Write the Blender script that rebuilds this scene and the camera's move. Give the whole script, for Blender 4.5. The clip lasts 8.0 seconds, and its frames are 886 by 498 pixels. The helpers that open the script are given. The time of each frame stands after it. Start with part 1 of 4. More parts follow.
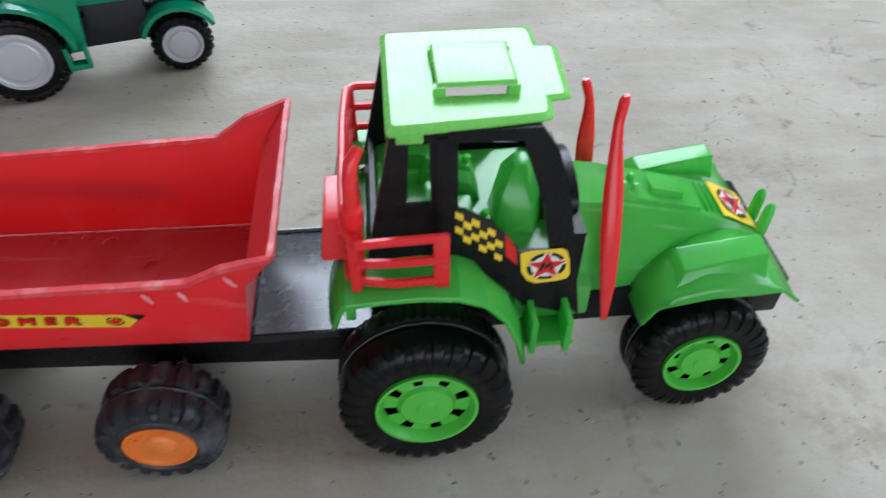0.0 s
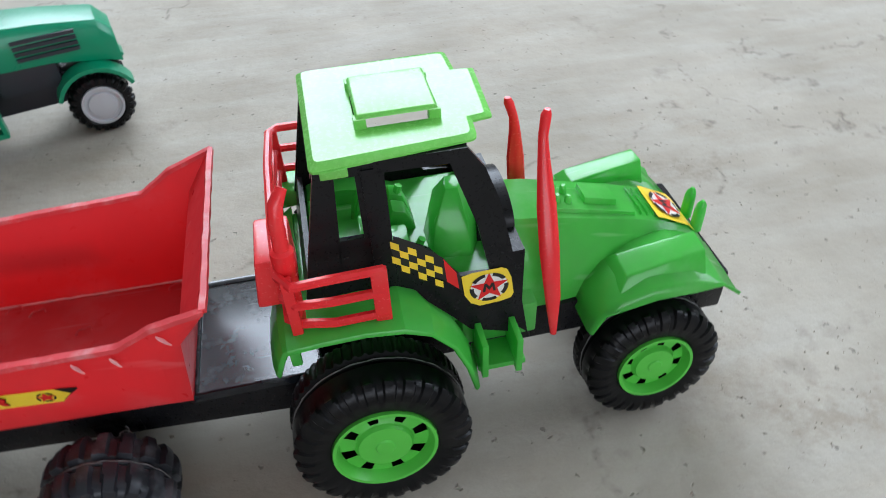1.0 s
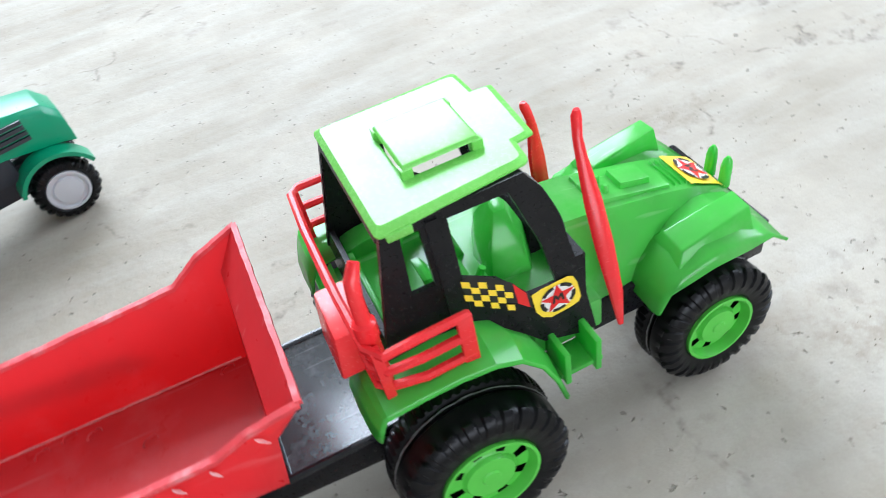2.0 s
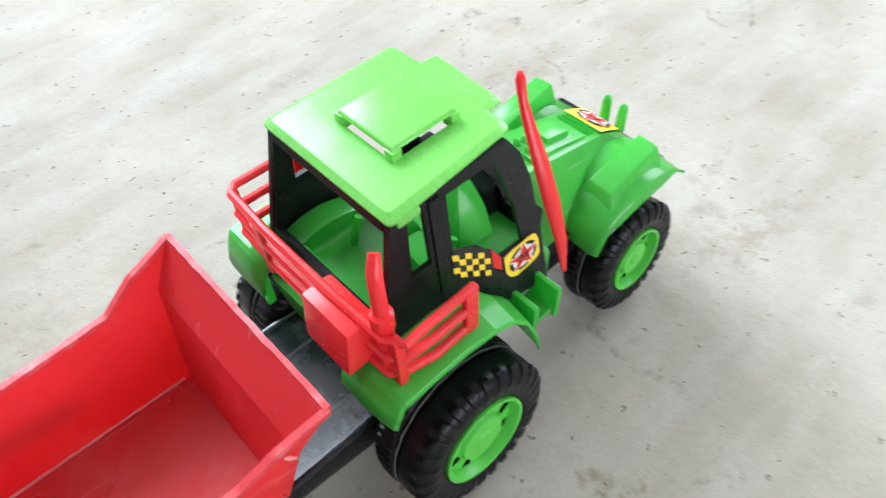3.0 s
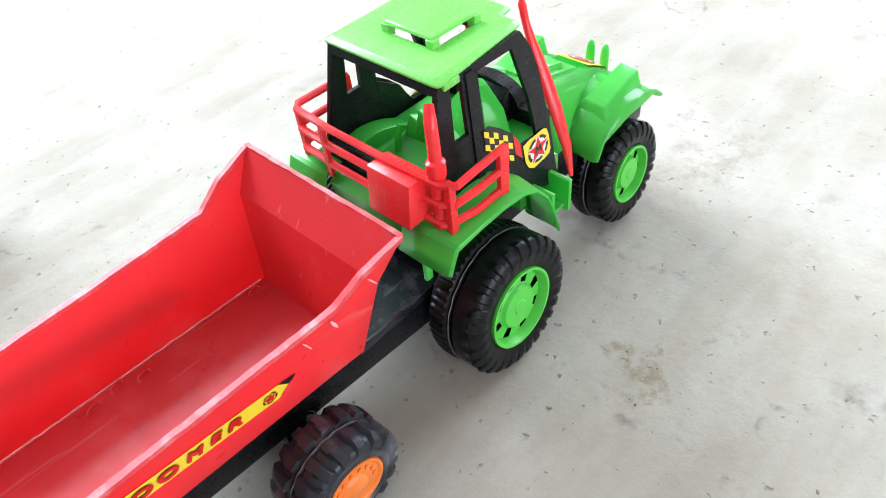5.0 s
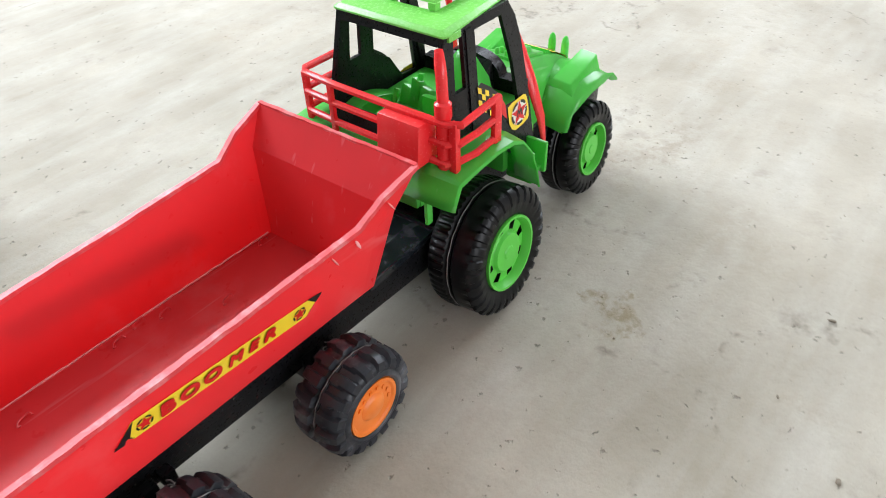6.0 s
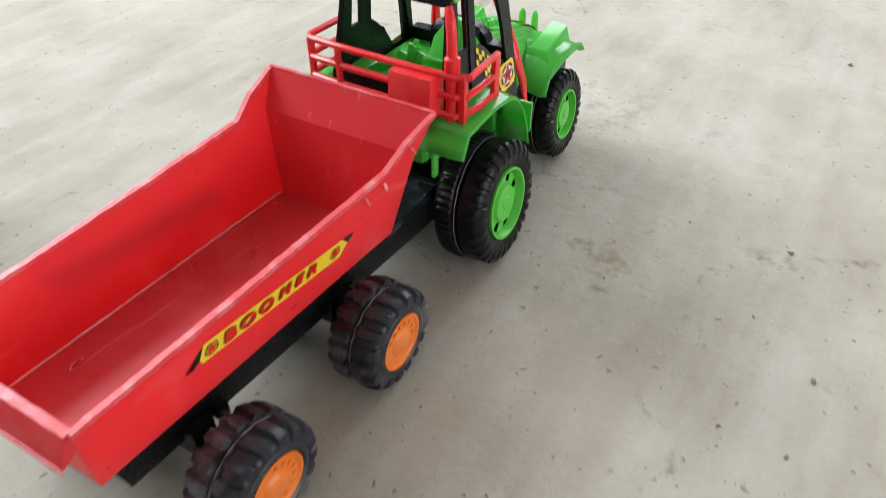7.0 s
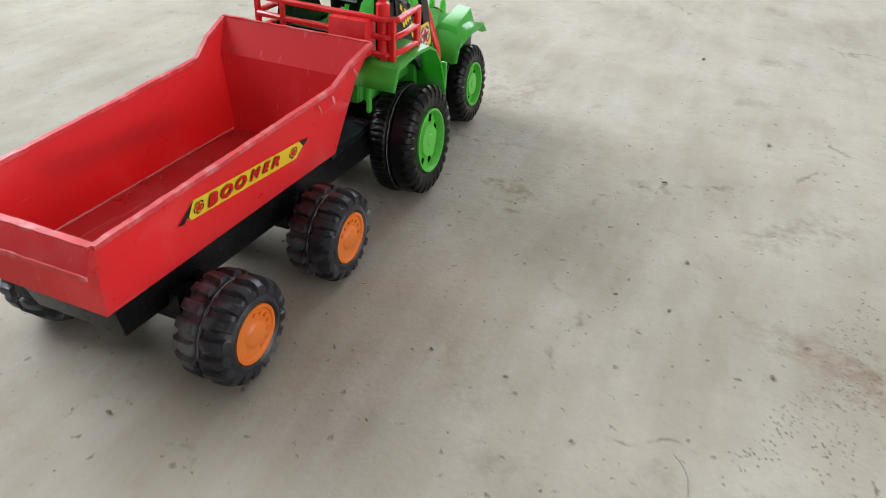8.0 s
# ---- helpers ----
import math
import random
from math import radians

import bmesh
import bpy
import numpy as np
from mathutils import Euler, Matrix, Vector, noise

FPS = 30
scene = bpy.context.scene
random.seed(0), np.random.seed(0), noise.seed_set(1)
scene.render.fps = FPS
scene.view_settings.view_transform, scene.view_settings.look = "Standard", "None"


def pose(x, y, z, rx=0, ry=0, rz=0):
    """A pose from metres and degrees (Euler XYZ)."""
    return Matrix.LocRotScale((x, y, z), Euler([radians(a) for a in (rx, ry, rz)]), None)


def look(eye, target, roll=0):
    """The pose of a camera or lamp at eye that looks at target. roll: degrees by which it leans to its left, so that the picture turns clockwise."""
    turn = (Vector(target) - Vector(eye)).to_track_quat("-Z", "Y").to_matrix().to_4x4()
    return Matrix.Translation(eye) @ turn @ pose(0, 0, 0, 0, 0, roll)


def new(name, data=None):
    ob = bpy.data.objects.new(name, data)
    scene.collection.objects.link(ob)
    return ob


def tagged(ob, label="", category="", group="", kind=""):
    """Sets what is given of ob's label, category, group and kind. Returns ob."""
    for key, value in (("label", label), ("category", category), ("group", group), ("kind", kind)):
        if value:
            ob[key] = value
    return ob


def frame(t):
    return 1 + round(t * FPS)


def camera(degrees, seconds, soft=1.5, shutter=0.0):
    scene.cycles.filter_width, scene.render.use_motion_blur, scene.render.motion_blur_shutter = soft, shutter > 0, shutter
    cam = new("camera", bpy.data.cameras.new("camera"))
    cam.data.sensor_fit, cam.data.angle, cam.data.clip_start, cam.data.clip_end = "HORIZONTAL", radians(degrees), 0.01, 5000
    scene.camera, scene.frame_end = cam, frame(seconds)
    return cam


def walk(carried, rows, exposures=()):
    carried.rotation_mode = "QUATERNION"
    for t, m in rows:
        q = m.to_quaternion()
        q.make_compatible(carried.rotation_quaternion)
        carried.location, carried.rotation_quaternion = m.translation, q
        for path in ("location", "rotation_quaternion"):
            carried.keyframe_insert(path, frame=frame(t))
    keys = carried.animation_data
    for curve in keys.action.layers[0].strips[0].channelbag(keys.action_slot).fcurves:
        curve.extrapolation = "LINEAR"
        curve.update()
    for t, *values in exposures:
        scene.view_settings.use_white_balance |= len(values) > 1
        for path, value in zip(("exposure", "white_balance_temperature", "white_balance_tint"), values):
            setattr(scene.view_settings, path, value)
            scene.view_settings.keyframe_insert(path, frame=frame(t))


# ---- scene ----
cam = camera(64.6, 8.0, soft=0.6, shutter=0.5)
PATH = [
    (0, (-0.0087, -0.2268, 0.2949), (0.0181, 0.0541, 0.0114), 0.13),
    (0.5, (-0.0008, -0.2056, 0.3073), (0.0481, 0.0647, 0.0165), 4.68),
    (1, (-0.0020, -0.2260, 0.2908), (0.0521, 0.0638, 0.0205), -2.79),
    (1.5, (-0.0157, -0.2233, 0.2972), (0.0394, 0.0519, 0.0122), -9.66),
    (1.7, (-0.0203, -0.2158, 0.3032), (0.0404, 0.0641, 0.0239), -11.20),
    (2.8, (-0.0804, -0.1481, 0.3120), (0.0604, 0.0569, -0.0013), -8.34),
    (3, (-0.0896, -0.1513, 0.3166), (0.0754, 0.0397, 0.0063), -3.37),
    (3.5, (-0.1233, -0.1715, 0.3034), (0.0707, 0.0238, 0.0132), -1.21),
    (4, (-0.1134, -0.1651, 0.3007), (0.0394, 0.0306, -0.0129), -5.42),
    (4.5, (-0.1590, -0.1869, 0.2946), (0.0125, 0.0189, -0.0025), -4.91),
    (4.7, (-0.1654, -0.1993, 0.3028), (0.0144, 0.0098, 0.0131), -6.34),
    (5.8, (-0.2331, -0.2111, 0.2906), (0.0005, -0.0186, 0.0292), -2.02),
    (6, (-0.2469, -0.2158, 0.2862), (-0.0074, -0.0272, 0.0272), -2.14),
    (6.5, (-0.2709, -0.2075, 0.2872), (-0.0098, -0.0388, 0.0354), -2.05),
    (7, (-0.3046, -0.2032, 0.2789), (-0.0392, -0.0469, 0.0236), 0.01),
    (7.5, (-0.3605, -0.2103, 0.2522), (-0.0667, -0.0828, 0.0126), 2.36),
    (8, (-0.4025, -0.2338, 0.2476), (-0.0939, -0.1163, 0.0218), 3.20),
]
EXPOSURES = [(0, 0.26, 5750, 10), (1, 0.28, 5800, 10), (1.5, 0.78, 5700, 10), (3, 0.98, 5850, 9), (4.5, 1.36, 5700, 8), (6, 0.9, 6150, 10), (7, 0.7, 6250, 10), (8, 0.44, 6300, 10)]
walk(cam, [(t, look(eye, target, roll)) for t, eye, target, roll in PATH], EXPOSURES)

# ---- light ----
SUN_AZ, SUN_EL = 200.0, 55.0     # degrees from +x towards +y, and above the ground
world = bpy.data.worlds.new("sky")
scene.world = world
world.use_nodes = True
wn, wl = world.node_tree.nodes, world.node_tree.links
sky = wn.new("ShaderNodeTexSky")
sky.sky_type, sky.sun_disc = "NISHITA", False
sky.sun_elevation, sky.sun_rotation = radians(SUN_EL), radians(90 - SUN_AZ)
sky.air_density, sky.dust_density = 1.0, 4.0
grey = wn.new("ShaderNodeHueSaturation")
grey.inputs["Saturation"].default_value = 0.75
wl.new(sky.outputs[0], grey.inputs["Color"])
wl.new(grey.outputs[0], wn["Background"].inputs["Color"])
wn["Background"].inputs["Strength"].default_value = 0.15
sun = new("sun", bpy.data.lights.new("sun", "SUN"))
sun.data.energy, sun.data.angle, sun.data.color = 2.0, radians(3), (1.0, 0.96, 0.9)
away = Vector((math.cos(radians(SUN_AZ)) * math.cos(radians(SUN_EL)), math.sin(radians(SUN_AZ)) * math.cos(radians(SUN_EL)), math.sin(radians(SUN_EL))))
sun.matrix_world = look(away * 5, (0, 0, 0))


def opening_lamp(name, at, target, width, height, watts, color):
    """An area lamp added in an opening of the unseen room, in place of the sky."""
    lamp = new(name, bpy.data.lights.new(name, "AREA"))
    lamp.data.shape, lamp.data.size, lamp.data.size_y, lamp.data.energy, lamp.data.color = "RECTANGLE", width, height, watts, color
    lamp.matrix_world = look(at, target)


opening_lamp("north_daylight", (0.10, 2.22, 1.80), (0.10, 0, 1.80), 2.16, 1.76, 106, (0.92, 0.97, 1.0))
opening_lamp("east_daylight", (2.62, 0.10, 1.55), (0, 0.10, 1.55), 2.36, 1.46, 46, (0.95, 0.98, 1.0))
# added fill, set low so it brightens upright near sides more than floor
opening_lamp("south_fill", (0.00, -2.42, 0.66), (0.00, 0, 0.66), 2.4, 0.96, 20, (1.0, 0.97, 0.95))



# ---- materials ----
def material(name, color, rough=0.4, variation=0.15, scale=60.0, bump=0.15, wear=None, wear_amount=0.0, through_light=0.0, metal=0.0, coat=0.0, wear_scale=25.0, spec=0.5, scratch=0.0):
    m = bpy.data.materials.new(name)
    m.use_nodes = True
    n, l = m.node_tree.nodes, m.node_tree.links
    b = n["Principled BSDF"]
    b.inputs["Roughness"].default_value, b.inputs["Metallic"].default_value = rough, metal
    b.inputs["Coat Weight"].default_value, b.inputs["Specular IOR Level"].default_value = coat, spec
    co = n.new("ShaderNodeTexCoord")
    big, fine = n.new("ShaderNodeTexNoise"), n.new("ShaderNodeTexNoise")
    for node, s, d in ((big, scale, 4), (fine, scale * 12, 6)):
        node.inputs["Scale"].default_value, node.inputs["Detail"].default_value = s, d
        l.new(co.outputs["Object"], node.inputs["Vector"])
    ramp = n.new("ShaderNodeMix")
    ramp.data_type = "RGBA"
    lo = [c * (1 - variation) for c in color]
    hi = [min(1, c * (1 + variation)) for c in color]
    ramp.inputs["A"].default_value, ramp.inputs["B"].default_value = (*lo, 1), (*hi, 1)
    l.new(big.outputs["Fac"], ramp.inputs["Factor"])
    out = ramp.outputs["Result"]
    if wear:
        spots = n.new("ShaderNodeTexNoise")
        spots.inputs["Scale"].default_value, spots.inputs["Detail"].default_value, spots.inputs["Roughness"].default_value = wear_scale, 5, 0.6
        l.new(co.outputs["Object"], spots.inputs["Vector"])
        span = n.new("ShaderNodeMapRange")
        span.inputs["From Min"].default_value, span.inputs["From Max"].default_value = 0.5, 0.72
        span.inputs["To Max"].default_value = wear_amount
        l.new(spots.outputs["Fac"], span.inputs["Value"])
        mix = n.new("ShaderNodeMix")
        mix.data_type = "RGBA"
        mix.inputs["B"].default_value = (*wear, 1)
        l.new(span.outputs["Result"], mix.inputs["Factor"])
        l.new(out, mix.inputs["A"])
        out = mix.outputs["Result"]
    if scratch:
        for turn, along in ((0.35, (9, 170, 60)), (1.9, (14, 240, 80))):
            mp, sc = n.new("ShaderNodeMapping"), n.new("ShaderNodeTexNoise")
            mp.inputs["Rotation"].default_value, mp.inputs["Scale"].default_value = (turn, 0.3, turn), along
            sc.inputs["Scale"].default_value, sc.inputs["Detail"].default_value = 1.0, 2
            l.new(co.outputs["Object"], mp.inputs["Vector"])
            l.new(mp.outputs[0], sc.inputs["Vector"])
            cut = n.new("ShaderNodeMapRange")
            cut.inputs["From Min"].default_value, cut.inputs["From Max"].default_value, cut.inputs["To Max"].default_value = 0.68, 0.74, scratch
            l.new(sc.outputs["Fac"], cut.inputs["Value"])
            mx = n.new("ShaderNodeMix")
            mx.data_type = "RGBA"
            mx.inputs["B"].default_value = (*wear, 1)
            l.new(cut.outputs["Result"], mx.inputs["Factor"])
            l.new(out, mx.inputs["A"])
            out = mx.outputs["Result"]
    l.new(out, b.inputs["Base Color"])
    rr = n.new("ShaderNodeMapRange")
    rr.inputs["To Min"].default_value, rr.inputs["To Max"].default_value = max(0.02, rough - 0.1), min(1, rough + 0.14)
    l.new(fine.outputs["Fac"], rr.inputs["Value"])
    l.new(rr.outputs["Result"], b.inputs["Roughness"])
    bp = n.new("ShaderNodeBump")
    bp.inputs["Strength"].default_value, bp.inputs["Distance"].default_value = bump, 0.0006
    l.new(big.outputs["Fac"], bp.inputs["Height"])
    l.new(bp.outputs["Normal"], b.inputs["Normal"])
    l.new(bp.outputs["Normal"], b.inputs["Coat Normal"])
    b.inputs["Coat Roughness"].default_value = 0.12
    if through_light:
        t = n.new("ShaderNodeBsdfTranslucent")
        l.new(out, t.inputs["Color"])
        ms = n.new("ShaderNodeMixShader")
        ms.inputs[0].default_value = through_light
        l.new(b.outputs[0], ms.inputs[1])
        l.new(t.outputs[0], ms.inputs[2])
        l.new(ms.outputs[0], n["Material Output"].inputs["Surface"])
    return m


GREEN = material("green_plastic", (0.12, 0.62, 0.085), 0.18, 0.14, 55, 0.3, (0.42, 0.80, 0.34), 0.3, 0.45, coat=0.3, scratch=0.35)
ROOF = material("pale_green_plastic", (0.26, 0.74, 0.13), 0.24, 0.1, 45, 0.7, (0.50, 0.86, 0.38), 0.3, 0.3, coat=0.25, scratch=0.45)
HUB = material("hub_green_plastic", (0.10, 0.50, 0.05), 0.36, 0.12, 80, 0.15)
RED = material("red_plastic", (0.81, 0.055, 0.063), 0.30, 0.12, 14, 0.08, (0.84, 0.25, 0.26), 0.5, 0.42, wear_scale=15, spec=0.3, scratch=0.4)
RED_GLOSS = material("glossy_red_plastic", (0.86, 0.03, 0.035), 0.22, 0.1, 60, 0.12, (0.85, 0.2, 0.18), 0.25, 0.2)
RIM = material("worn_red_edge", (0.76, 0.075, 0.085), 0.38, 0.2, 120, 0.5, (0.80, 0.42, 0.42), 0.7, 0.3, wear_scale=70)
BLACK = material("black_plastic", (0.007, 0.007, 0.008), 0.28, 0.2, 60, 0.06, (0.05, 0.05, 0.05), 0.10, wear_scale=40, spec=0.22)
DECK = material("scratched_black_plastic", (0.008, 0.010, 0.013), 0.16, 0.3, 40, 0.10, (0.30, 0.31, 0.33), 0.12, wear_scale=120, coat=0.12, scratch=0.15)
TYRE = material("tyre_plastic", (0.0045, 0.0045, 0.005), 0.32, 0.25, 90, 0.06, (0.05, 0.047, 0.045), 0.2, wear_scale=50, spec=0.2)
DUSTY = material("dusty_tyre_plastic", (0.020, 0.021, 0.026), 0.36, 0.3, 90, 0.08, (0.20, 0.20, 0.21), 0.7, wear_scale=40, spec=0.35)
SEAM = material("pale_pink_seam", (0.82, 0.34, 0.34), 0.5, 0.3, 200, 0.3)
FLASH = material("grey_moulding_flash", (0.17, 0.165, 0.16), 0.6, 0.7, 160, 0.3)
ORANGE = material("orange_plastic", (0.85, 0.19, 0.015), 0.35, 0.12, 80, 0.25, (0.9, 0.4, 0.15), 0.3, 0.1)
YELLOW = material("yellow_sticker", (0.88, 0.62, 0.03), 0.35, 0.06, 80, 0.05)
INK = material("black_ink", (0.012, 0.01, 0.01), 0.35, 0.1, 80, 0.0)
RED_INK = material("red_ink", (0.66, 0.012, 0.012), 0.35, 0.08, 80, 0.0)
WHITE_INK = material("white_ink", (0.78, 0.76, 0.72), 0.35, 0.05, 80, 0.0)
EMERALD = material("emerald_plastic", (0.01, 0.25, 0.12), 0.3, 0.15, 40, 0.2)
CHARCOAL = material("charcoal_plastic", (0.022, 0.024, 0.032), 0.4, 0.2, 40, 0.2)
SILVER = material("silver_plastic", (0.55, 0.56, 0.60), 0.35, 0.1, 40, 0.1, metal=0.2)
SPECK = material("grit", (0.21, 0.175, 0.13), 0.9, 0.5, 200, 0.3)


def concrete():
    m = bpy.data.materials.new("concrete")
    m.use_nodes = True
    n, l = m.node_tree.nodes, m.node_tree.links
    b = n["Principled BSDF"]
    co = n.new("ShaderNodeTexCoord")

    def tex(scale, detail, rough=0.6, lo=0.0, hi=1.0, squash=None):
        t = n.new("ShaderNodeTexNoise")
        t.inputs["Scale"].default_value, t.inputs["Detail"].default_value, t.inputs["Roughness"].default_value = scale, detail, rough
        if squash:
            mp = n.new("ShaderNodeMapping")
            mp.inputs["Scale"].default_value, mp.inputs["Rotation"].default_value = squash, (0, 0, 0.5)
            l.new(co.outputs["Object"], mp.inputs["Vector"])
            l.new(mp.outputs[0], t.inputs["Vector"])
        else:
            l.new(co.outputs["Object"], t.inputs["Vector"])
        r = n.new("ShaderNodeMapRange")
        r.inputs["From Min"].default_value, r.inputs["From Max"].default_value = lo, hi
        l.new(t.outputs["Fac"], r.inputs["Value"])
        return r.outputs["Result"]

    def blend(fac, a, bcol):
        x = n.new("ShaderNodeMix")
        x.data_type = "RGBA"
        l.new(fac, x.inputs["Factor"])
        if isinstance(a, tuple):
            x.inputs["A"].default_value = (*a, 1)
        else:
            l.new(a, x.inputs["A"])
        x.inputs["B"].default_value = (*bcol, 1)
        return x.outputs["Result"]

    def scaled(v, k):
        x = n.new("ShaderNodeMath")
        x.operation = "MULTIPLY"
        x.inputs[1].default_value = k
        l.new(v, x.inputs[0])
        return x.outputs[0]

    broad = tex(7, 4, 0.55, 0.36, 0.62)
    streak = tex(14, 5, 0.6, 0.42, 0.68, (0.5, 2.2, 1))
    mottled = tex(60, 6, 0.65, 0.35, 0.7)
    pits = tex(150, 3, 0.55, 0.665, 0.725)
    dark = tex(13, 7, 0.68, 0.6, 0.76)
    fine = tex(900, 4, 0.6, 0.3, 0.7)
    c = blend(broad, (0.305, 0.267, 0.205), (0.435, 0.392, 0.320))
    c = blend(scaled(streak, 0.5), c, (0.50, 0.48, 0.43))
    c = blend(scaled(mottled, 0.5), c, (0.36, 0.325, 0.265))
    c = blend(scaled(dark, 0.85), c, (0.21, 0.18, 0.14))
    c = blend(scaled(pits, 0.55), c, (0.13, 0.115, 0.09))
    warp = n.new("ShaderNodeTexNoise")
    warp.inputs["Scale"].default_value, warp.inputs["Detail"].default_value = 9, 6
    l.new(co.outputs["Object"], warp.inputs["Vector"])
    mixv = n.new("ShaderNodeMix")
    mixv.data_type = "VECTOR"
    mixv.inputs["Factor"].default_value = 0.16
    l.new(co.outputs["Object"], mixv.inputs["A"])
    l.new(warp.outputs["Color"], mixv.inputs["B"])
    vor = n.new("ShaderNodeTexVoronoi")
    vor.feature = "DISTANCE_TO_EDGE"
    vor.inputs["Scale"].default_value = 3.2
    l.new(mixv.outputs["Result"], vor.inputs["Vector"])
    line = n.new("ShaderNodeMapRange")
    line.inputs["From Min"].default_value, line.inputs["From Max"].default_value = 0.0, 0.009
    line.inputs["To Min"].default_value, line.inputs["To Max"].default_value = 1.0, 0.0
    l.new(vor.outputs["Distance"], line.inputs["Value"])
    broken = tex(26, 4, 0.7, 0.5, 0.62)
    crack = n.new("ShaderNodeMath")
    crack.operation = "MULTIPLY"
    l.new(line.outputs["Result"], crack.inputs[0])
    l.new(broken, crack.inputs[1])
    c = blend(scaled(crack.outputs[0], 0.7), c, (0.12, 0.10, 0.075))
    c = blend(scaled(fine, 0.25), c, (0.30, 0.28, 0.24))
    patch = tex(8.5, 6, 0.7, 0.57, 0.72)
    speckle = tex(85, 6, 0.75, 0.38, 0.58)
    jitter = n.new("ShaderNodeTexNoise")
    jitter.inputs["Scale"].default_value, jitter.inputs["Detail"].default_value, jitter.inputs["Roughness"].default_value = 30, 6, 0.7
    l.new(co.outputs["Object"], jitter.inputs["Vector"])
    grain = tex(330, 5, 0.7, 0.52, 0.66)
    crumbs = n.new("ShaderNodeMath")
    crumbs.operation = "MULTIPLY"
    l.new(patch, crumbs.inputs[0])
    l.new(grain, crumbs.inputs[1])
    c = blend(scaled(patch, 0.4), c, (0.33, 0.27, 0.19))
    c = blend(scaled(crumbs.outputs[0], 0.3), c, (0.16, 0.125, 0.085))
    # single stains: x, y, half length, half width, turn, colour, strength
    for x, y, rx, ry, turn, tone, much in ((-0.070, -0.335, 0.055, 0.022, 1.2, (0.20, 0.145, 0.095), 0.75), (0.065, -0.315, 0.060, 0.016, -0.75, (0.25, 0.215, 0.17), 0.7), (0.135, -0.155, 0.060, 0.030, 0.4, (0.30, 0.26, 0.20), 0.5),
                                           (-0.155, -0.150, 0.050, 0.014, 0.6, (0.28, 0.24, 0.18), 0.45), (0.235, 0.120, 0.060, 0.020, 0.3, (0.24, 0.20, 0.15), 0.6), (0.215, -0.075, 0.070, 0.020, -0.4, (0.25, 0.205, 0.15), 0.6), (-0.120, 0.140, 0.050, 0.020, 0.2, (0.25, 0.21, 0.16), 0.5), (0.030, -0.115, 0.016, 0.008, 0.3, (0.22, 0.175, 0.09), 0.7)):
        at = n.new("ShaderNodeMapping")
        at.vector_type = "TEXTURE"
        at.inputs["Location"].default_value, at.inputs["Rotation"].default_value, at.inputs["Scale"].default_value = (x, y, 0), (0, 0, turn), (rx, ry, 1)
        wobble = n.new("ShaderNodeMix")
        wobble.data_type = "VECTOR"
        wobble.inputs["Factor"].default_value = 0.10
        l.new(co.outputs["Object"], wobble.inputs["A"])
        l.new(jitter.outputs["Color"], wobble.inputs["B"])
        back = n.new("ShaderNodeVectorMath")
        back.operation = "SUBTRACT"
        back.inputs[1].default_value = (0.05, 0.05, 0.05)
        l.new(wobble.outputs["Result"], back.inputs[0])
        grow = n.new("ShaderNodeVectorMath")
        grow.operation = "SCALE"
        grow.inputs["Scale"].default_value = 1 / 0.9
        l.new(back.outputs[0], grow.inputs[0])
        l.new(grow.outputs[0], at.inputs["Vector"])
        far = n.new("ShaderNodeVectorMath")
        far.operation = "LENGTH"
        l.new(at.outputs[0], far.inputs[0])
        fade = n.new("ShaderNodeMapRange")
        fade.inputs["From Min"].default_value, fade.inputs["From Max"].default_value, fade.inputs["To Min"].default_value, fade.inputs["To Max"].default_value = 0.25, 1.1, much, 0.0
        l.new(far.outputs["Value"], fade.inputs["Value"])
        broken_up = n.new("ShaderNodeMath")
        broken_up.operation = "MULTIPLY"
        l.new(fade.outputs["Result"], broken_up.inputs[0])
        l.new(speckle, broken_up.inputs[1])
        c = blend(broken_up.outputs[0], c, tone)
    l.new(c, b.inputs["Base Color"])
    b.inputs["Roughness"].default_value = 0.8
    b.inputs["Specular IOR Level"].default_value = 0.3
    h1 = n.new("ShaderNodeBump")
    h1.inputs["Strength"].default_value, h1.inputs["Distance"].default_value = 0.28, 0.0018
    l.new(mottled, h1.inputs["Height"])
    h2 = n.new("ShaderNodeBump")
    h2.invert = True
    h2.inputs["Strength"].default_value, h2.inputs["Distance"].default_value = 0.7, 0.0012
    l.new(pits, h2.inputs["Height"])
    l.new(h1.outputs["Normal"], h2.inputs["Normal"])
    h3 = n.new("ShaderNodeBump")
    h3.inputs["Strength"].default_value, h3.inputs["Distance"].default_value = 0.35, 0.0008
    l.new(crumbs.outputs[0], h3.inputs["Height"])
    l.new(h2.outputs["Normal"], h3.inputs["Normal"])
    l.new(h3.outputs["Normal"], b.inputs["Normal"])
    return m


CONCRETE = concrete()


# ---- mesh helpers ----
def finish(name, bm, mat, smooth=False, bevel=0.0, segments=2, sharp=38):
    bmesh.ops.recalc_face_normals(bm, faces=bm.faces)
    if bevel:
        edges = [e for e in bm.edges if len(e.link_faces) == 2 and e.calc_face_angle(0) > 0.6]
        bmesh.ops.bevel(bm, geom=edges, offset=bevel, segments=segments, profile=0.6, affect="EDGES", clamp_overlap=True)
    me = bpy.data.meshes.new(name)
    bm.to_mesh(me)
    bm.free()
    me.materials.append(mat)
    if smooth:
        me.shade_smooth()
        me.set_sharp_from_angle(angle=radians(sharp))
    return me


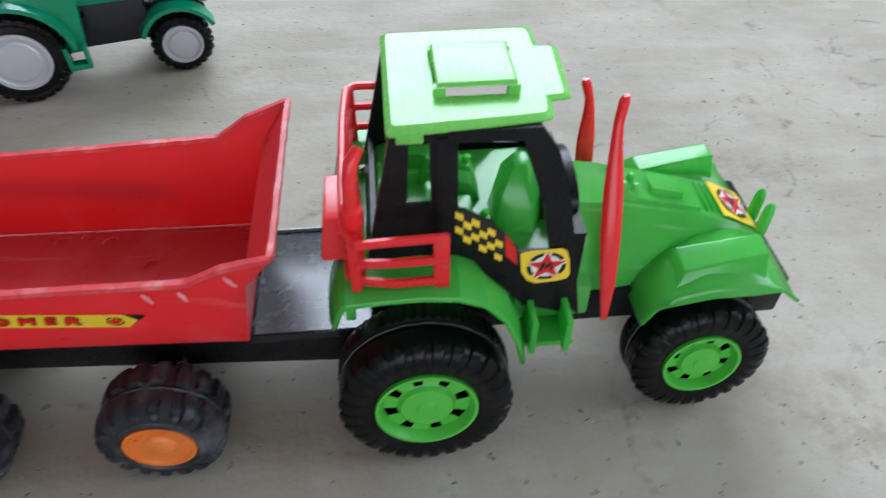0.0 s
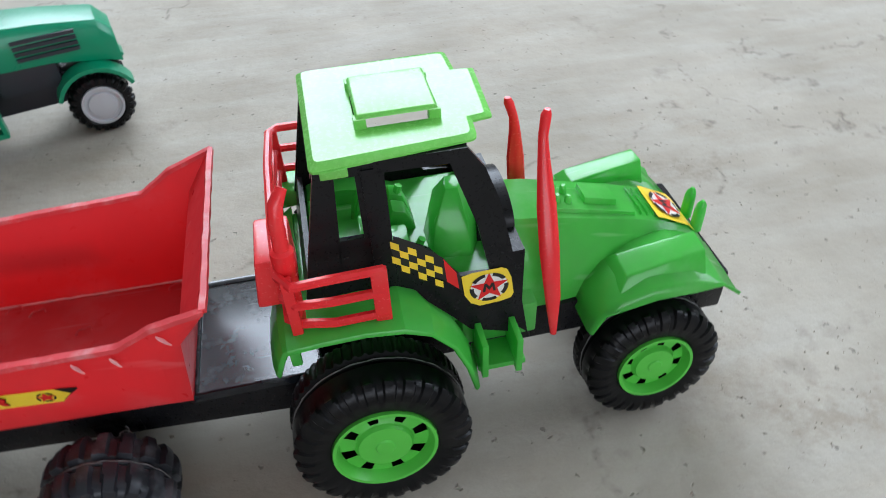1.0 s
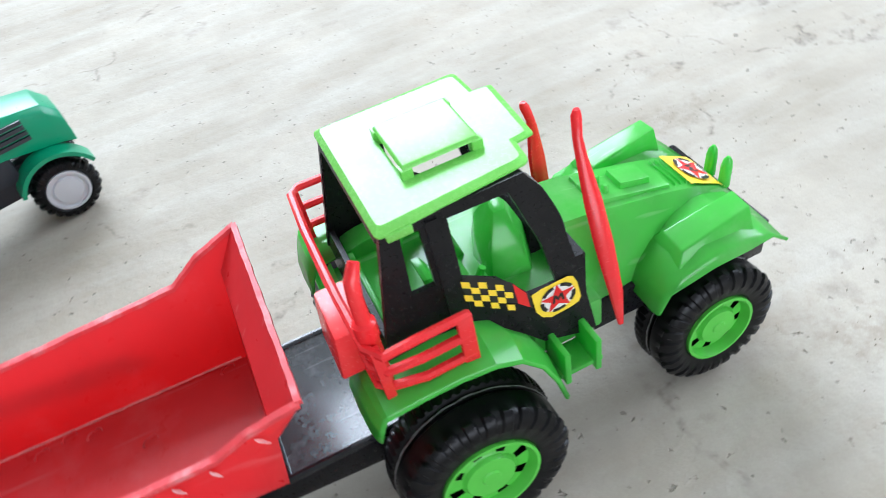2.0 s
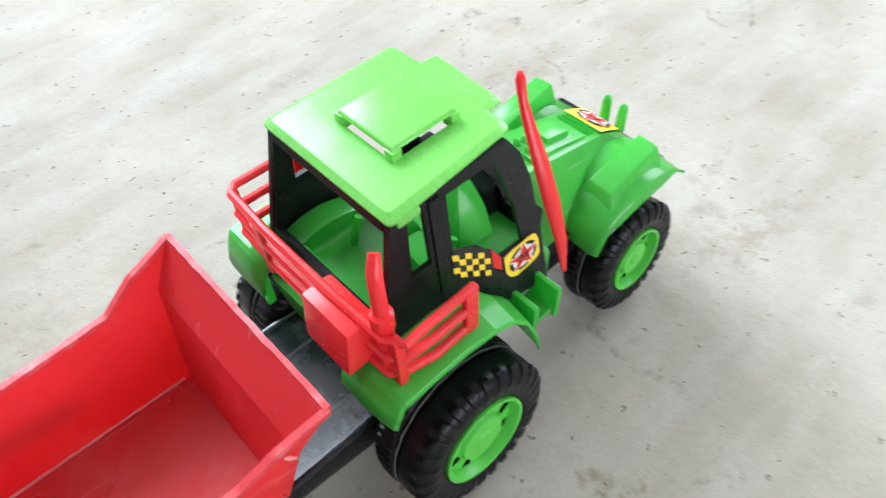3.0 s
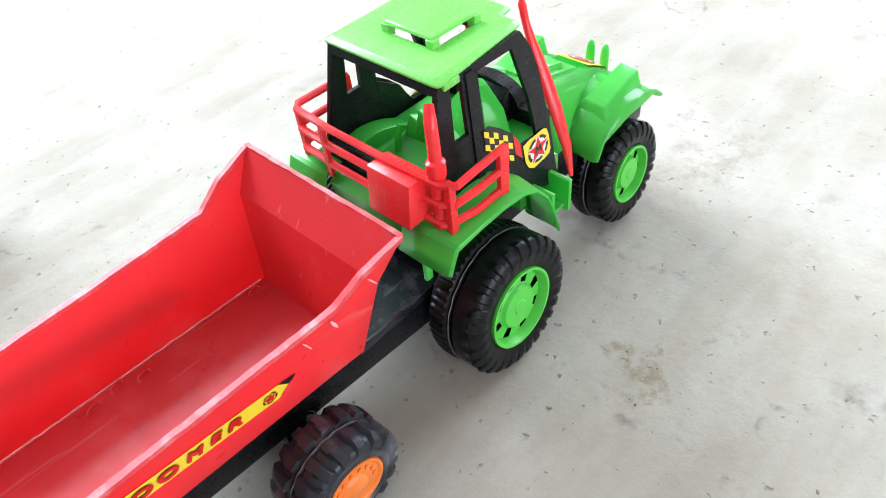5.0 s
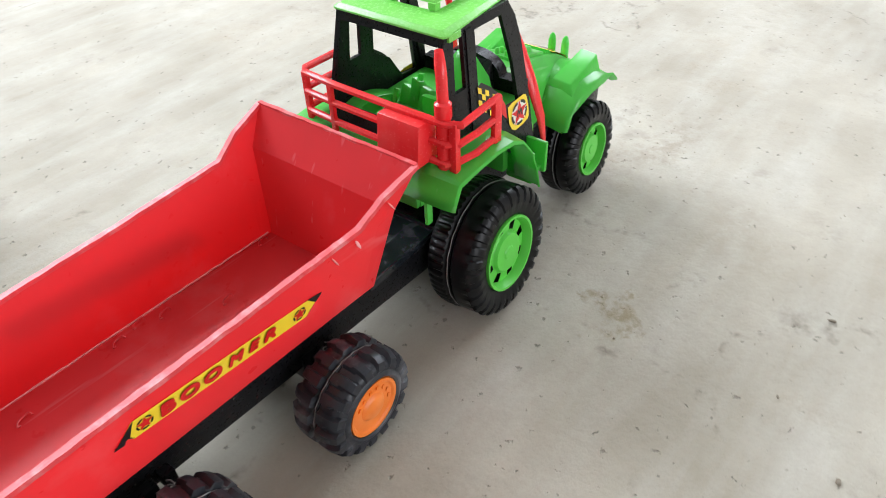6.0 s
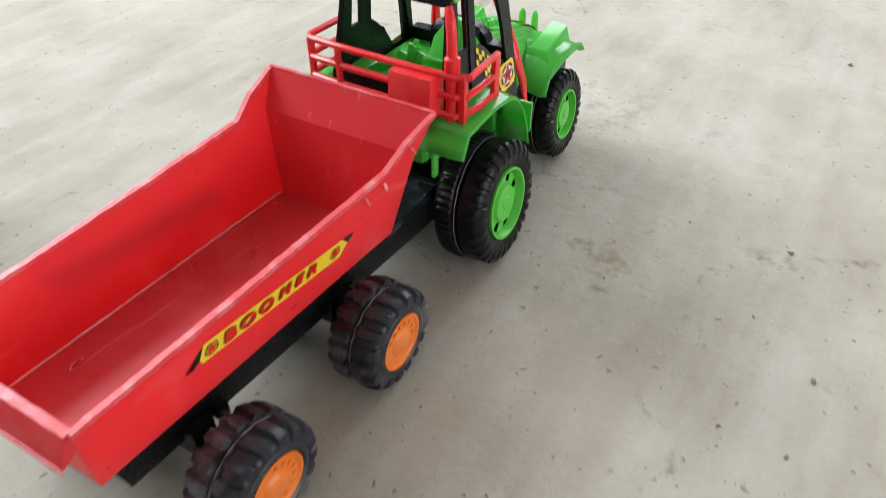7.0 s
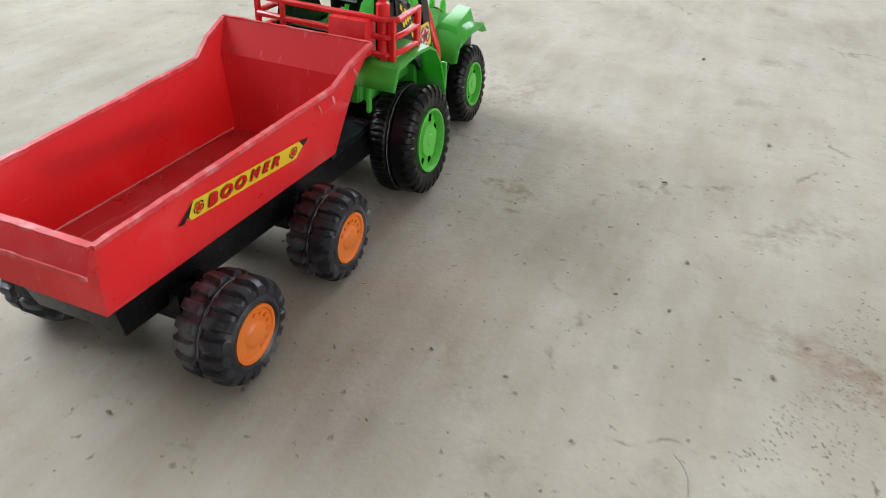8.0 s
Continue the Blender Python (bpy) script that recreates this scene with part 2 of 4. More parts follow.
def part(name, bm, mat, parent, label="", smooth=True, bevel=0.0, at=None, sharp=38):
    ob = new(name, finish(name, bm, mat, smooth, bevel, sharp=sharp))
    ob.parent = parent
    if at is not None:
        ob.matrix_basis = at
    if label:
        tagged(ob, label)
    return ob


def thing(name, label, category, at, group="", kind=""):
    ob = new(name)
    ob.empty_display_size = 0.02
    ob.matrix_basis = at
    return tagged(ob, label, category, group, kind)


def add_box(bm, x0, x1, y0, y1, z0, z1):
    v = [bm.verts.new((x, y, z)) for x in (x0, x1) for y in (y0, y1) for z in (z0, z1)]
    for f in ((0, 1, 3, 2), (4, 6, 7, 5), (0, 4, 5, 1), (2, 3, 7, 6), (0, 2, 6, 4), (1, 5, 7, 3)):
        bm.faces.new([v[i] for i in f])
    return v


def add_hull(bm, pts):
    """A convex lump through eight corners: four below, four above, in the same order round."""
    v = [bm.verts.new(p) for p in pts]
    for f in ((3, 2, 1, 0), (4, 5, 6, 7), (0, 1, 5, 4), (1, 2, 6, 5), (2, 3, 7, 6), (3, 0, 4, 7)):
        bm.faces.new([v[i] for i in f])


def add_prism(bm, outline, y_of, depth):
    """An outline in x and z, set at y_of(z) and as thick as depth towards +y."""
    a = [bm.verts.new((x, y_of(z), z)) for x, z in outline]
    b = [bm.verts.new((x, y_of(z) + depth, z)) for x, z in outline]
    n = len(a)
    bm.faces.new(a)
    bm.faces.new(b[::-1])
    for i in range(n):
        bm.faces.new((a[i], b[i], b[(i + 1) % n], a[(i + 1) % n]))


def add_tube(bm, pts, radii, sides=8, flat=1.0, caps=True):
    pts = [Vector(p) for p in pts]
    if not hasattr(radii, "__len__"):
        radii = [radii] * len(pts)
    rings, side = [], None
    for i, p in enumerate(pts):
        d = (pts[min(i + 1, len(pts) - 1)] - pts[max(i - 1, 0)]).normalized()
        if side is None:
            side = d.cross(Vector((0, 0, 1)) if abs(d.z) < 0.9 else Vector((0, 1, 0)))
        side = (side - d * side.dot(d)).normalized()
        u = side.cross(d)
        rings.append([bm.verts.new(p + radii[i] * (side * math.cos(a) + u * flat * math.sin(a))) for a in (2 * math.pi * (k + 0.5) / sides for k in range(sides))])
    for a, b in zip(rings, rings[1:]):
        for k in range(sides):
            bm.faces.new((a[k], a[(k + 1) % sides], b[(k + 1) % sides], b[k]))
    if caps:
        bm.faces.new(rings[0][::-1])
        bm.faces.new(rings[-1])


def add_lathe(bm, profile, sides=48):
    """A closed or open profile of (y, r), turned round the y axis."""
    rings = []
    for y, r in profile:
        if r < 1e-6:
            rings.append([bm.verts.new((0, y, 0))] * sides)
        else:
            rings.append([bm.verts.new((r * math.cos(2 * math.pi * k / sides), y, r * math.sin(2 * math.pi * k / sides))) for k in range(sides)])
    for a, b in zip(rings, rings[1:]):
        for k in range(sides):
            q = []
            for v in (a[k], a[(k + 1) % sides], b[(k + 1) % sides], b[k]):
                if v not in q:
                    q.append(v)
            if len(q) > 2:
                bm.faces.new(q)


# ---- ground ----
def ground():
    bm = bmesh.new()
    edges = [-60, -8, -2] + [-1 + i * 0.02 for i in range(101)] + [2, 8, 60]
    grid = [[bm.verts.new((x, y, 0.0)) for y in edges] for x in edges]
    for col in grid:
        for v in col:
            if max(abs(v.co.x), abs(v.co.y)) < 0.99:
                v.co.z = -0.0006 + 0.0006 * noise.noise(v.co * 9) + 0.0004 * noise.noise(v.co * 31)
    for a, b in zip(grid, grid[1:]):
        for k in range(len(edges) - 1):
            bm.faces.new((a[k], b[k], b[k + 1], a[k + 1]))
    ob = new("ground", finish("ground", bm, CONCRETE, True))
    tagged(ob, "worn grey-beige concrete floor, pitted and stained", "floor", kind="structure")


ground()


# ---- unseen plain room added round the toys, its wide openings shape the light ----
ROOM_GREY = material("room_grey", (0.34, 0.33, 0.315), 0.8, 0.08, 3, 0.2)


def wall(name, label, category, boxes):
    bm = bmesh.new()
    for b in boxes:
        add_box(bm, *b)
    tagged(new(name, finish(name, bm, ROOM_GREY)), label, category, kind="structure")


# none of these is in view: they block light and darken reflections
wall("unseen_wall_north", "unseen plain wall added to shape the light, with a tall opening", "wall", [(-3.0, -1.00, 2.20, 2.35, -0.01, 2.80), (-1.00, 1.20, 2.20, 2.35, -0.01, 0.90), (-1.00, 1.20, 2.20, 2.35, 2.70, 2.80), (1.20, 2.60, 2.20, 2.35, -0.01, 2.80)])
wall("unseen_wall_south", "unseen plain wall added to shape the light, with a low wide opening", "wall", [(-3.0, -1.22, -2.55, -2.40, -0.01, 2.80), (1.22, 2.60, -2.55, -2.40, -0.01, 2.80), (-1.22, 1.22, -2.55, -2.40, -0.01, 0.16), (-1.22, 1.22, -2.55, -2.40, 1.16, 2.80)])
wall("unseen_wall_west", "unseen plain wall added to block the light", "wall", [(-3.15, -3.0, -2.55, 2.35, -0.01, 2.80)])
wall("unseen_wall_east", "unseen plain wall added to shape the light, with a wide opening", "wall", [(2.60, 2.75, -2.55, -1.10, -0.01, 2.80), (2.60, 2.75, 1.30, 2.35, -0.01, 2.80), (2.60, 2.75, -1.10, 1.30, -0.01, 0.80), (2.60, 2.75, -1.10, 1.30, 2.30, 2.80)])
wall("ceiling", "unseen plain ceiling added to block light from above", "ceiling", [(-3.15, 2.75, -2.55, 2.35, 2.805, 2.95)])



# ---- wheels ----
def tyre_mesh(name, R, w, hub, lugs, lug_h, mat, chunky):
    """One moulded tyre in two halves, its outer side towards -y: the lugs are steps of its radius. A chunky tyre has wide
    blocks across both halves, half a step apart; the other has teeth on its outer shoulder alone and fine ribs on its inner half."""
    bm = bmesh.new()
    r, h = R - lug_h, w / 2
    steps = 10
    sides = lugs * steps
    if chunky:
        # y, radius, share of the lug
        outer = [(h - 0.0035, hub, 0), (h - 0.0004, hub + 0.0006, 0), (h + 0.0004, hub + 0.0016, 0), (h + 0.0001, hub + 0.0030, 0), (h - 0.0006, r - 0.0048, 0), (h - 0.0004, r - 0.0042, 0.5), (h - 0.0012, r - 0.0016, 0.9), (h - 0.0030, r - 0.0002, 1), (h - 0.0050, r + 0.0003, 1),
                 (h * 0.5, r + 0.0006, 1), (0.0022, r + 0.0006, 0.95), (0.0012, r - 0.0002, 0.0)]
        inner = outer
    else:
        outer = [(h - 0.0045, hub, 0), (h - 0.0008, hub + 0.0006, 0), (h, hub + 0.0020, 0), (h + 0.0003, r - 0.0080, 0), (h + 0.0003, r - 0.0074, 0.55), (h - 0.0002, r - 0.0040, 0.8), (h - 0.0014, r - 0.0014, 1), (h - 0.0034, r - 0.0002, 0.8), (h - 0.0048, r + 0.0003, 0.12),
                 (h * 0.5, r + 0.0009, 0.0), (0.0026, r + 0.0009, 0.0), (0.0012, r - 0.0006, 0.0)]
        inner = [(y, q, 0.45 if q > r - 0.001 and y > 0.002 else 0) for y, q, k in outer]
    rows = [(-y, q, k, 0) for y, q, k in outer] + [(-0.0007, r + 0.0006, 0, 0), (0.0007, r + 0.0006, 0, 0)] + [(y, q, k, 1) for y, q, k in inner[::-1]]
    rings = []
    for y, q, k, half in rows:
        ring = []
        for i in range(sides):
            ph = i / steps + (0.5 if chunky else 0) * half + 0.06 * abs(y) / h
            ph = (ph * 2 if half and not chunky else ph) % 1.0
            up = 1.0 if 0.05 < ph < (0.63 if chunky else 0.57) else 0.0
            a = 2 * math.pi * i / sides
            d = q + up * k * lug_h
            bulge = 0.0006 * up * (0 < k < 0.95)
            ring.append(bm.verts.new((d * math.cos(a), y + math.copysign(bulge, y), d * math.sin(a))))
        rings.append(ring)
    for p, q in zip(rings, rings[1:]):
        for i in range(sides):
            j = (i + 1) % sides
            bm.faces.new((p[i], p[j], q[j], q[i]))
    # tyre-black sheets behind the hub stand in for the shade inside the wheel
    for ring in (rings[0], rings[-1]):
        y = ring[0].co.y
        bm.faces.new([bm.verts.new((v.co.x, y * 0.55, v.co.z)) for v in ring])
    p, q = rings[-1], rings[0]
    for i in range(sides):
        j = (i + 1) % sides
        bm.faces.new((p[i], p[j], q[j], q[i]))
    return finish(name, bm, mat, True)


def hub_mesh(name, hub, w, mat, kind):
    bm = bmesh.new()
    h = w / 2
    if kind == "holes":
        # dished rim with eight slots and a round boss
        add_lathe(bm, [(-h + 0.0035, hub + 0.0004), (-h - 0.0006, hub + 0.0002), (-h - 0.0006, hub - 0.0012), (-h + 0.0015, hub * 0.90), (-h + 0.0042, hub * 0.86)], 40)
        n = 64
        ring = lambda r, y: [bm.verts.new((r * math.cos(2 * math.pi * k / n), y, r * math.sin(2 * math.pi * k / n))) for k in range(n)]
        a, b, c, d = ring(hub * 0.86, -h + 0.0042), ring(hub * 0.85, -h + 0.0042), ring(hub * 0.59, -h + 0.0036), ring(hub * 0.56, -h + 0.0030)
        for k in range(n):
            j = (k + 1) % n
            bm.faces.new((a[k], a[j], b[j], b[k]))
            if k % 8 not in (3, 4, 5):
                bm.faces.new((b[k], b[j], c[j], c[k]))
            bm.faces.new((c[k], c[j], d[j], d[k]))
        add_lathe(bm, [(-h + 0.0030, hub * 0.56), (-h + 0.0012, hub * 0.51), (-h + 0.0010, hub * 0.2), (-h + 0.0004, hub * 0.17), (-h + 0.0004, 0)], 40)
    elif kind == "dish":
        add_lathe(bm, [(-h + 0.0035, hub + 0.0004), (-h + 0.0002, hub), (-h + 0.0002, hub * 0.9), (-h + 0.0012, hub * 0.84), (-h + 0.0014, hub * 0.5), (-h + 0.0004, hub * 0.44), (-h - 0.0004, hub * 0.36), (-h - 0.0004, hub * 0.12), (-h - 0.0008, 0)], 40)
        for k in range(7):
            a = 2 * math.pi * k / 14 + 0.2
            rr = hub * 0.68
            add_box(bm, rr * math.cos(a) - 0.0006, rr * math.cos(a) + 0.0006, -h + 0.0006, -h + 0.0016, rr * math.sin(a) - 0.0009, rr * math.sin(a) + 0.0009)
    elif kind == "spokes":
        add_lathe(bm, [(-h + 0.0035, hub + 0.0004), (-h - 0.0004, hub), (-h - 0.0004, hub * 0.84), (-h + 0.0030, hub * 0.80)], 40)
        add_lathe(bm, [(-h + 0.0030, hub * 0.34), (-h - 0.0002, hub * 0.30), (-h - 0.0004, 0)], 20)
        for k in range(5):
            a = 2 * math.pi * k / 5
            q = [(hub * rr * math.cos(a + da), hub * rr * math.sin(a + da)) for rr, da in ((0.25, -0.5), (0.86, -0.26), (0.86, 0.26), (0.25, 0.5))]
            add_hull(bm, [(u, -h + 0.003, v) for u, v in q] + [(u, -h, v) for u, v in q])
    else:
        add_lathe(bm, [(-h + 0.0035, hub + 0.0004), (-h - 0.0004, hub), (-h - 0.0004, hub * 0.88), (-h + 0.0010, hub * 0.84), (-h + 0.0012, hub * 0.72), (-h - 0.0002, hub * 0.66), (-h - 0.0006, hub * 0.2), (-h - 0.0006, 0)], 40)
    return finish(name, bm, mat, True)


def wheels(parent, spots, R, w, hub, lugs, lug_h, tyre_mat, hub_mat, kind, chunky, turn=0.0, steer=0.0, label="", camber=0.0):
    tm = tyre_mesh("wheel", R, w, hub, lugs, lug_h, tyre_mat, chunky)
    hm = hub_mesh("rim", hub, w, hub_mat, kind)
    bm = bmesh.new()
    q = R - lug_h + 0.0006
    add_tube(bm, [((q + 0.0002 * math.sin(k * 2.3)) * math.cos(2 * math.pi * k / 72), 0.0002 * math.sin(k * 1.7), (q + 0.0002 * math.sin(k * 2.3)) * math.sin(2 * math.pi * k / 72)) for k in range(73)], 0.00032, 5)
    fm = finish("moulding_line", bm, FLASH, True)
    for i, (x, y) in enumerate(spots):
        t = new("wheel", tm)
        t.parent = parent
        side = 180 if y > 0 else 0
        t.matrix_basis = pose(x, y, R, 0, 0, side + steer) @ pose(0, 0, 0, -camber, 0, 0) @ pose(0, 0, 0, 0, turn + 31 * i, 0)
        r = new("rim", hm)
        r.parent = t
        new("moulding_line", fm).parent = t
        if label:
            tagged(r, label)


# ---- green toy tractor ----
tractor = thing("toy_tractor", "bright green plastic toy tractor with black cab and red rails", "toy tractor", pose(0, 0, 0))


def mirrored(f):
    for s in (1, -1):
        f(s)


def build_tractor(T):
    # chassis
    bm = bmesh.new()
    add_box(bm, -0.0195, 0.150, -0.020, 0.020, 0.032, 0.054)
    add_box(bm, 0.072, 0.100, -0.031, 0.031, 0.046, 0.064)
    part("chassis", bm, BLACK, T, bevel=0.001)
    bm = bmesh.new()
    add_box(bm, 0.139, 0.163, -0.034, 0.034, 0.046, 0.068)
    part("front_axle_block", bm, BLACK, T, bevel=0.0012)
    for x, z, half in ((0, 0.0375, 0.052), (0.1258, 0.0321, 0.042)):
        bm = bmesh.new()
        add_tube(bm, [(x, -half, z), (x, half, z)], 0.003, 10)
        part("axle", bm, BLACK, T)
    wheels(T, [(0, -0.0522), (0, 0.0515)], 0.0375, 0.031, 0.0215, 28, 0.0017, TYRE, HUB, "holes", False, 12, camber=5, label="green hub with eight slots")
    wheels(T, [(0.1258, -0.0393), (0.1258, 0.0393)], 0.0321, 0.025, 0.0175, 26, 0.0016, TYRE, HUB, "holes", False, 40, camber=5, label="green hub with eight slots")
    # body tub
    bm = bmesh.new()
    add_box(bm, -0.019, 0.066, -0.031, 0.031, 0.066, 0.0945)
    add_box(bm, -0.0235, -0.0185, -0.0265, 0.0265, 0.066, 0.0930)
    add_box(bm, 0.040, 0.073, -0.036, 0.036, 0.056, 0.074)
    part("body", bm, GREEN, T, bevel=0.0015)
    # rear mudguards with an arched outer lip
    def guard(s):
        bm = bmesh.new()
        prof = [(-0.0352, 0.0828), (-0.0330, 0.0900), (-0.0305, 0.0958), (-0.0285, 0.0972), (-0.0150, 0.0984), (0.0000, 0.0994), (0.0140, 0.0984), (0.0245, 0.0932), (0.0330, 0.0830), (0.0385, 0.0700), (0.0418, 0.0565)]
        rows = []
        for i, (x, z) in enumerate(prof):
            a, b = prof[max(0, i - 1)], prof[min(len(prof) - 1, i + 1)]
            t = Vector((b[0] - a[0], 0, b[1] - a[1])).normalized()
            down = Vector((t.z, 0, -t.x))
            ragged = 0.0006 * noise.noise((x * 260, s, 2.0))
            # across: the inner edge, the flat top, a narrow rolled lip
            edge_y = 0.0556 + 0.0004 * i + ragged
            inner = 0.0268 if i < 7 else 0.0430
            rows.append([Vector((x, s * y, z)) + down * d for y, d in ((inner, 0.0), (max(0.0400, inner + 0.003), -0.0003), (0.0500, 0.0002), (edge_y - 0.0008, 0.0012), (edge_y, 0.0022 + ragged))])
        top = [[bm.verts.new(p) for p in r] for r in rows]
        for a, b in zip(top, top[1:]):
            for k in range(4):
                bm.faces.new((a[k], a[k + 1], b[k + 1], b[k]))
        ob = part("mudguard", bm, GREEN, T, sharp=18)
        sol = ob.modifiers.new("thickness", "SOLIDIFY")
        sol.thickness, sol.offset = 0.0013, -1 if s > 0 else 1
        # step below the door
        bm = bmesh.new()
        add_box(bm, 0.0435, 0.0640, s * 0.036, s * 0.050, 0.0535, 0.0565)
        for x in (0.0445, 0.0590):
            add_box(bm, x, x + 0.0028, s * 0.036, s * 0.0525, 0.0520, 0.0720)
        part("step", bm, GREEN, T, bevel=0.0007)
    mirrored(guard)
    # rear centre plate and tow lugs
    bm = bmesh.new()
    add_hull(bm, [(-0.0255, -0.0255, 0.066), (-0.0255, 0.0255, 0.066), (-0.0230, 0.0255, 0.066), (-0.0230, -0.0255, 0.066), (-0.0290, -0.0272, 0.0915), (-0.0290, 0.0272, 0.0915), (-0.0225, 0.0272, 0.0970), (-0.0225, -0.0272, 0.0970)])
    add_box(bm, -0.0315, -0.0270, -0.0372, -0.0348, 0.064, 0.0905)
    add_box(bm, -0.0315, -0.0270, 0.0348, 0.0372, 0.064, 0.0905)
    part("rear_plate", bm, GREEN, T, bevel=0.001)
    # hood
    bm = bmesh.new()
    secs = []
    for x, z, w, wb, zb in ((0.066, 0.1035, 0.0150, 0.030, 0.060), (0.080, 0.1015, 0.0150, 0.030, 0.060), (0.100, 0.0965, 0.0145, 0.028, 0.060), (0.120, 0.0915, 0.0140, 0.026, 0.060),
                            (0.138, 0.0860, 0.0135, 0.024, 0.060), (0.152, 0.0785, 0.0130, 0.022, 0.058), (0.162, 0.0680, 0.0125, 0.020, 0.054), (0.168, 0.0540, 0.0125, 0.019, 0.047)):
        secs.append([bm.verts.new(p) for p in ((x, -wb, zb), (x, -(w + wb) / 2 - 0.003, (z + zb) / 2 + 0.004), (x, -w - 0.0015, z - 0.003), (x, -w + 0.001, z - 0.0005), (x, 0, z + 0.0002), (x, w - 0.001, z - 0.0005), (x, w + 0.0015, z - 0.003), (x, (w + wb) / 2 + 0.003, (z + zb) / 2 + 0.004), (x, wb, zb))])
    for a, b in zip(secs, secs[1:]):
        for k in range(8):
            bm.faces.new((a[k], a[k + 1], b[k + 1], b[k]))
        bm.faces.new((a[8], a[0], b[0], b[8]))
    bm.faces.new(secs[0])
    bm.faces.new(secs[-1])
    part("hood", bm, GREEN, T)
    # raised panel, studs and louvres on the hood
    bm = bmesh.new()
    def on_hood(x):
        xs = (0.066, 0.080, 0.100, 0.120, 0.138, 0.152)
        zs = (0.1035, 0.1015, 0.0965, 0.0915, 0.0860, 0.0785)
        return float(np.interp(x, xs, zs))
    def slab(x0, x1, y0, y1, up):
        add_hull(bm, [(x0, y0, on_hood(x0) - 0.002), (x1, y0, on_hood(x1) - 0.002), (x1, y1, on_hood(x1) - 0.002), (x0, y1, on_hood(x0) - 0.002), (x0 + 0.0006, y0 + 0.0006, on_hood(x0) + up), (x1 - 0.0006, y0 + 0.0006, on_hood(x1) + up), (x1 - 0.0006, y1 - 0.0006, on_hood(x1) + up), (x0 + 0.0006, y1 - 0.0006, on_hood(x0) + up)])
    slab(0.086, 0.1255, -0.0105, 0.0105, 0.0016)
    slab(0.102, 0.118, -0.006, 0.006, 0.0045)
    for x in (0.128, 0.131, 0.134):
        slab(x, x + 0.0015, -0.010, 0.010, 0.0012)
    part("hood_panel", bm, GREEN, T, bevel=0.0004)
    for x, y in ((0.090, -0.005), (0.095, -0.005), (0.090, 0.002), (0.095, 0.002)):
        bm = bmesh.new()
        z = on_hood(x)
        add_tube(bm, [(x, y, z), (x, y, z + 0.0045), (x, y, z + 0.0055)], [0.0017, 0.0016, 0.0009], 10)
        part("stud", bm, GREEN, T)
    for y in (-0.0075, 0.0025):
        bm = bmesh.new()
        add_tube(bm, [(0.1590, y, 0.072), (0.1592, y, 0.0835), (0.1594, y, 0.0865), (0.1596, y, 0.0885)], [0.0028, 0.0026, 0.0021, 0.0008], 12)
        part("lamp", bm, GREEN, T)
    # front mudguards with a wedge-shaped pod
    def front_guard(s):
        bm = bmesh.new()
        prof = [(0.0935, 0.0615), (0.0985, 0.0715), (0.1060, 0.0790), (0.1200, 0.0825), (0.1380, 0.0820), (0.1500, 0.0770), (0.1590, 0.0695)]
        rows = [[bm.verts.new((x + 0.001 * (y > 0.04), s * y, z - d)) for y, d in ((0.016, 0.0), (0.034, 0.001), (0.0435, 0.0035), (0.0475, 0.008 if 0.1 < x < 0.15 else 0.002))] for x, z in prof]
        for a, b in zip(rows, rows[1:]):
            for k in range(3):
                bm.faces.new((a[k], a[k + 1], b[k + 1], b[k]))
        ob = part("front_mudguard", bm, GREEN, T)
        sol = ob.modifiers.new("thickness", "SOLIDIFY")
        sol.thickness, sol.offset = 0.0015, -1 if s > 0 else 1
        bm = bmesh.new()
        y0, y1 = 0.023 * s, 0.043 * s
        add_hull(bm, [(0.106, y0, 0.080), (0.146, y0, 0.076), (0.146, y1, 0.073), (0.106, y1, 0.077), (0.110, y0 + 0.003 * s, 0.0845), (0.1445, y0 + 0.004 * s, 0.0905), (0.1445, y1 - 0.005 * s, 0.0895), (0.110, y1 - 0.004 * s, 0.083)])
        part("lamp_pod", bm, GREEN, T, bevel=0.0009)
    mirrored(front_guard)
    # cab frame
    bm = bmesh.new()
    for s in (1, -1):
        y_of = lambda z, s=s: s * (0.0400 - (z - 0.062) * 0.075)
        d = -0.0022 * s
        add_prism(bm, [(-0.021, 0.094), (-0.0056, 0.094), (-0.0021, 0.151), (-0.0021, 0.1552), (-0.0085, 0.1552)], y_of, d)
        add_prism(bm, [(-0.0021, 0.1552), (-0.0021, 0.151), (0.0378, 0.150), (0.0442, 0.1552)], y_of, d)
        add_prism(bm, [(0.0055, 0.094), (0.0154, 0.094), (0.0149, 0.1515), (0.0050, 0.1512)], y_of, d)
        add_prism(bm, [(-0.0056, 0.094), (0.0055, 0.094), (0.0055, 0.125), (-0.0042, 0.125)], y_of, d)
        add_prism(bm, [(0.0378, 0.150), (0.0442, 0.1552), (0.0505, 0.146), (0.0556, 0.1317), (0.0620, 0.100), (0.0676, 0.0611), (0.0590, 0.070), (0.0516, 0.098), (0.0470, 0.122)], y_of, d)
        add_prism(bm, [(0.0154, 0.094), (0.0250, 0.090), (0.0350, 0.079), (0.0429, 0.0694), (0.0590, 0.0640), (0.0590, 0.070), (0.0516, 0.098), (0.0393, 0.099), (0.0283, 0.114), (0.0154, 0.122)], y_of, d)
        y_of = lambda z, s=s: s * (0.0408 - (z - 0.062) * 0.075)
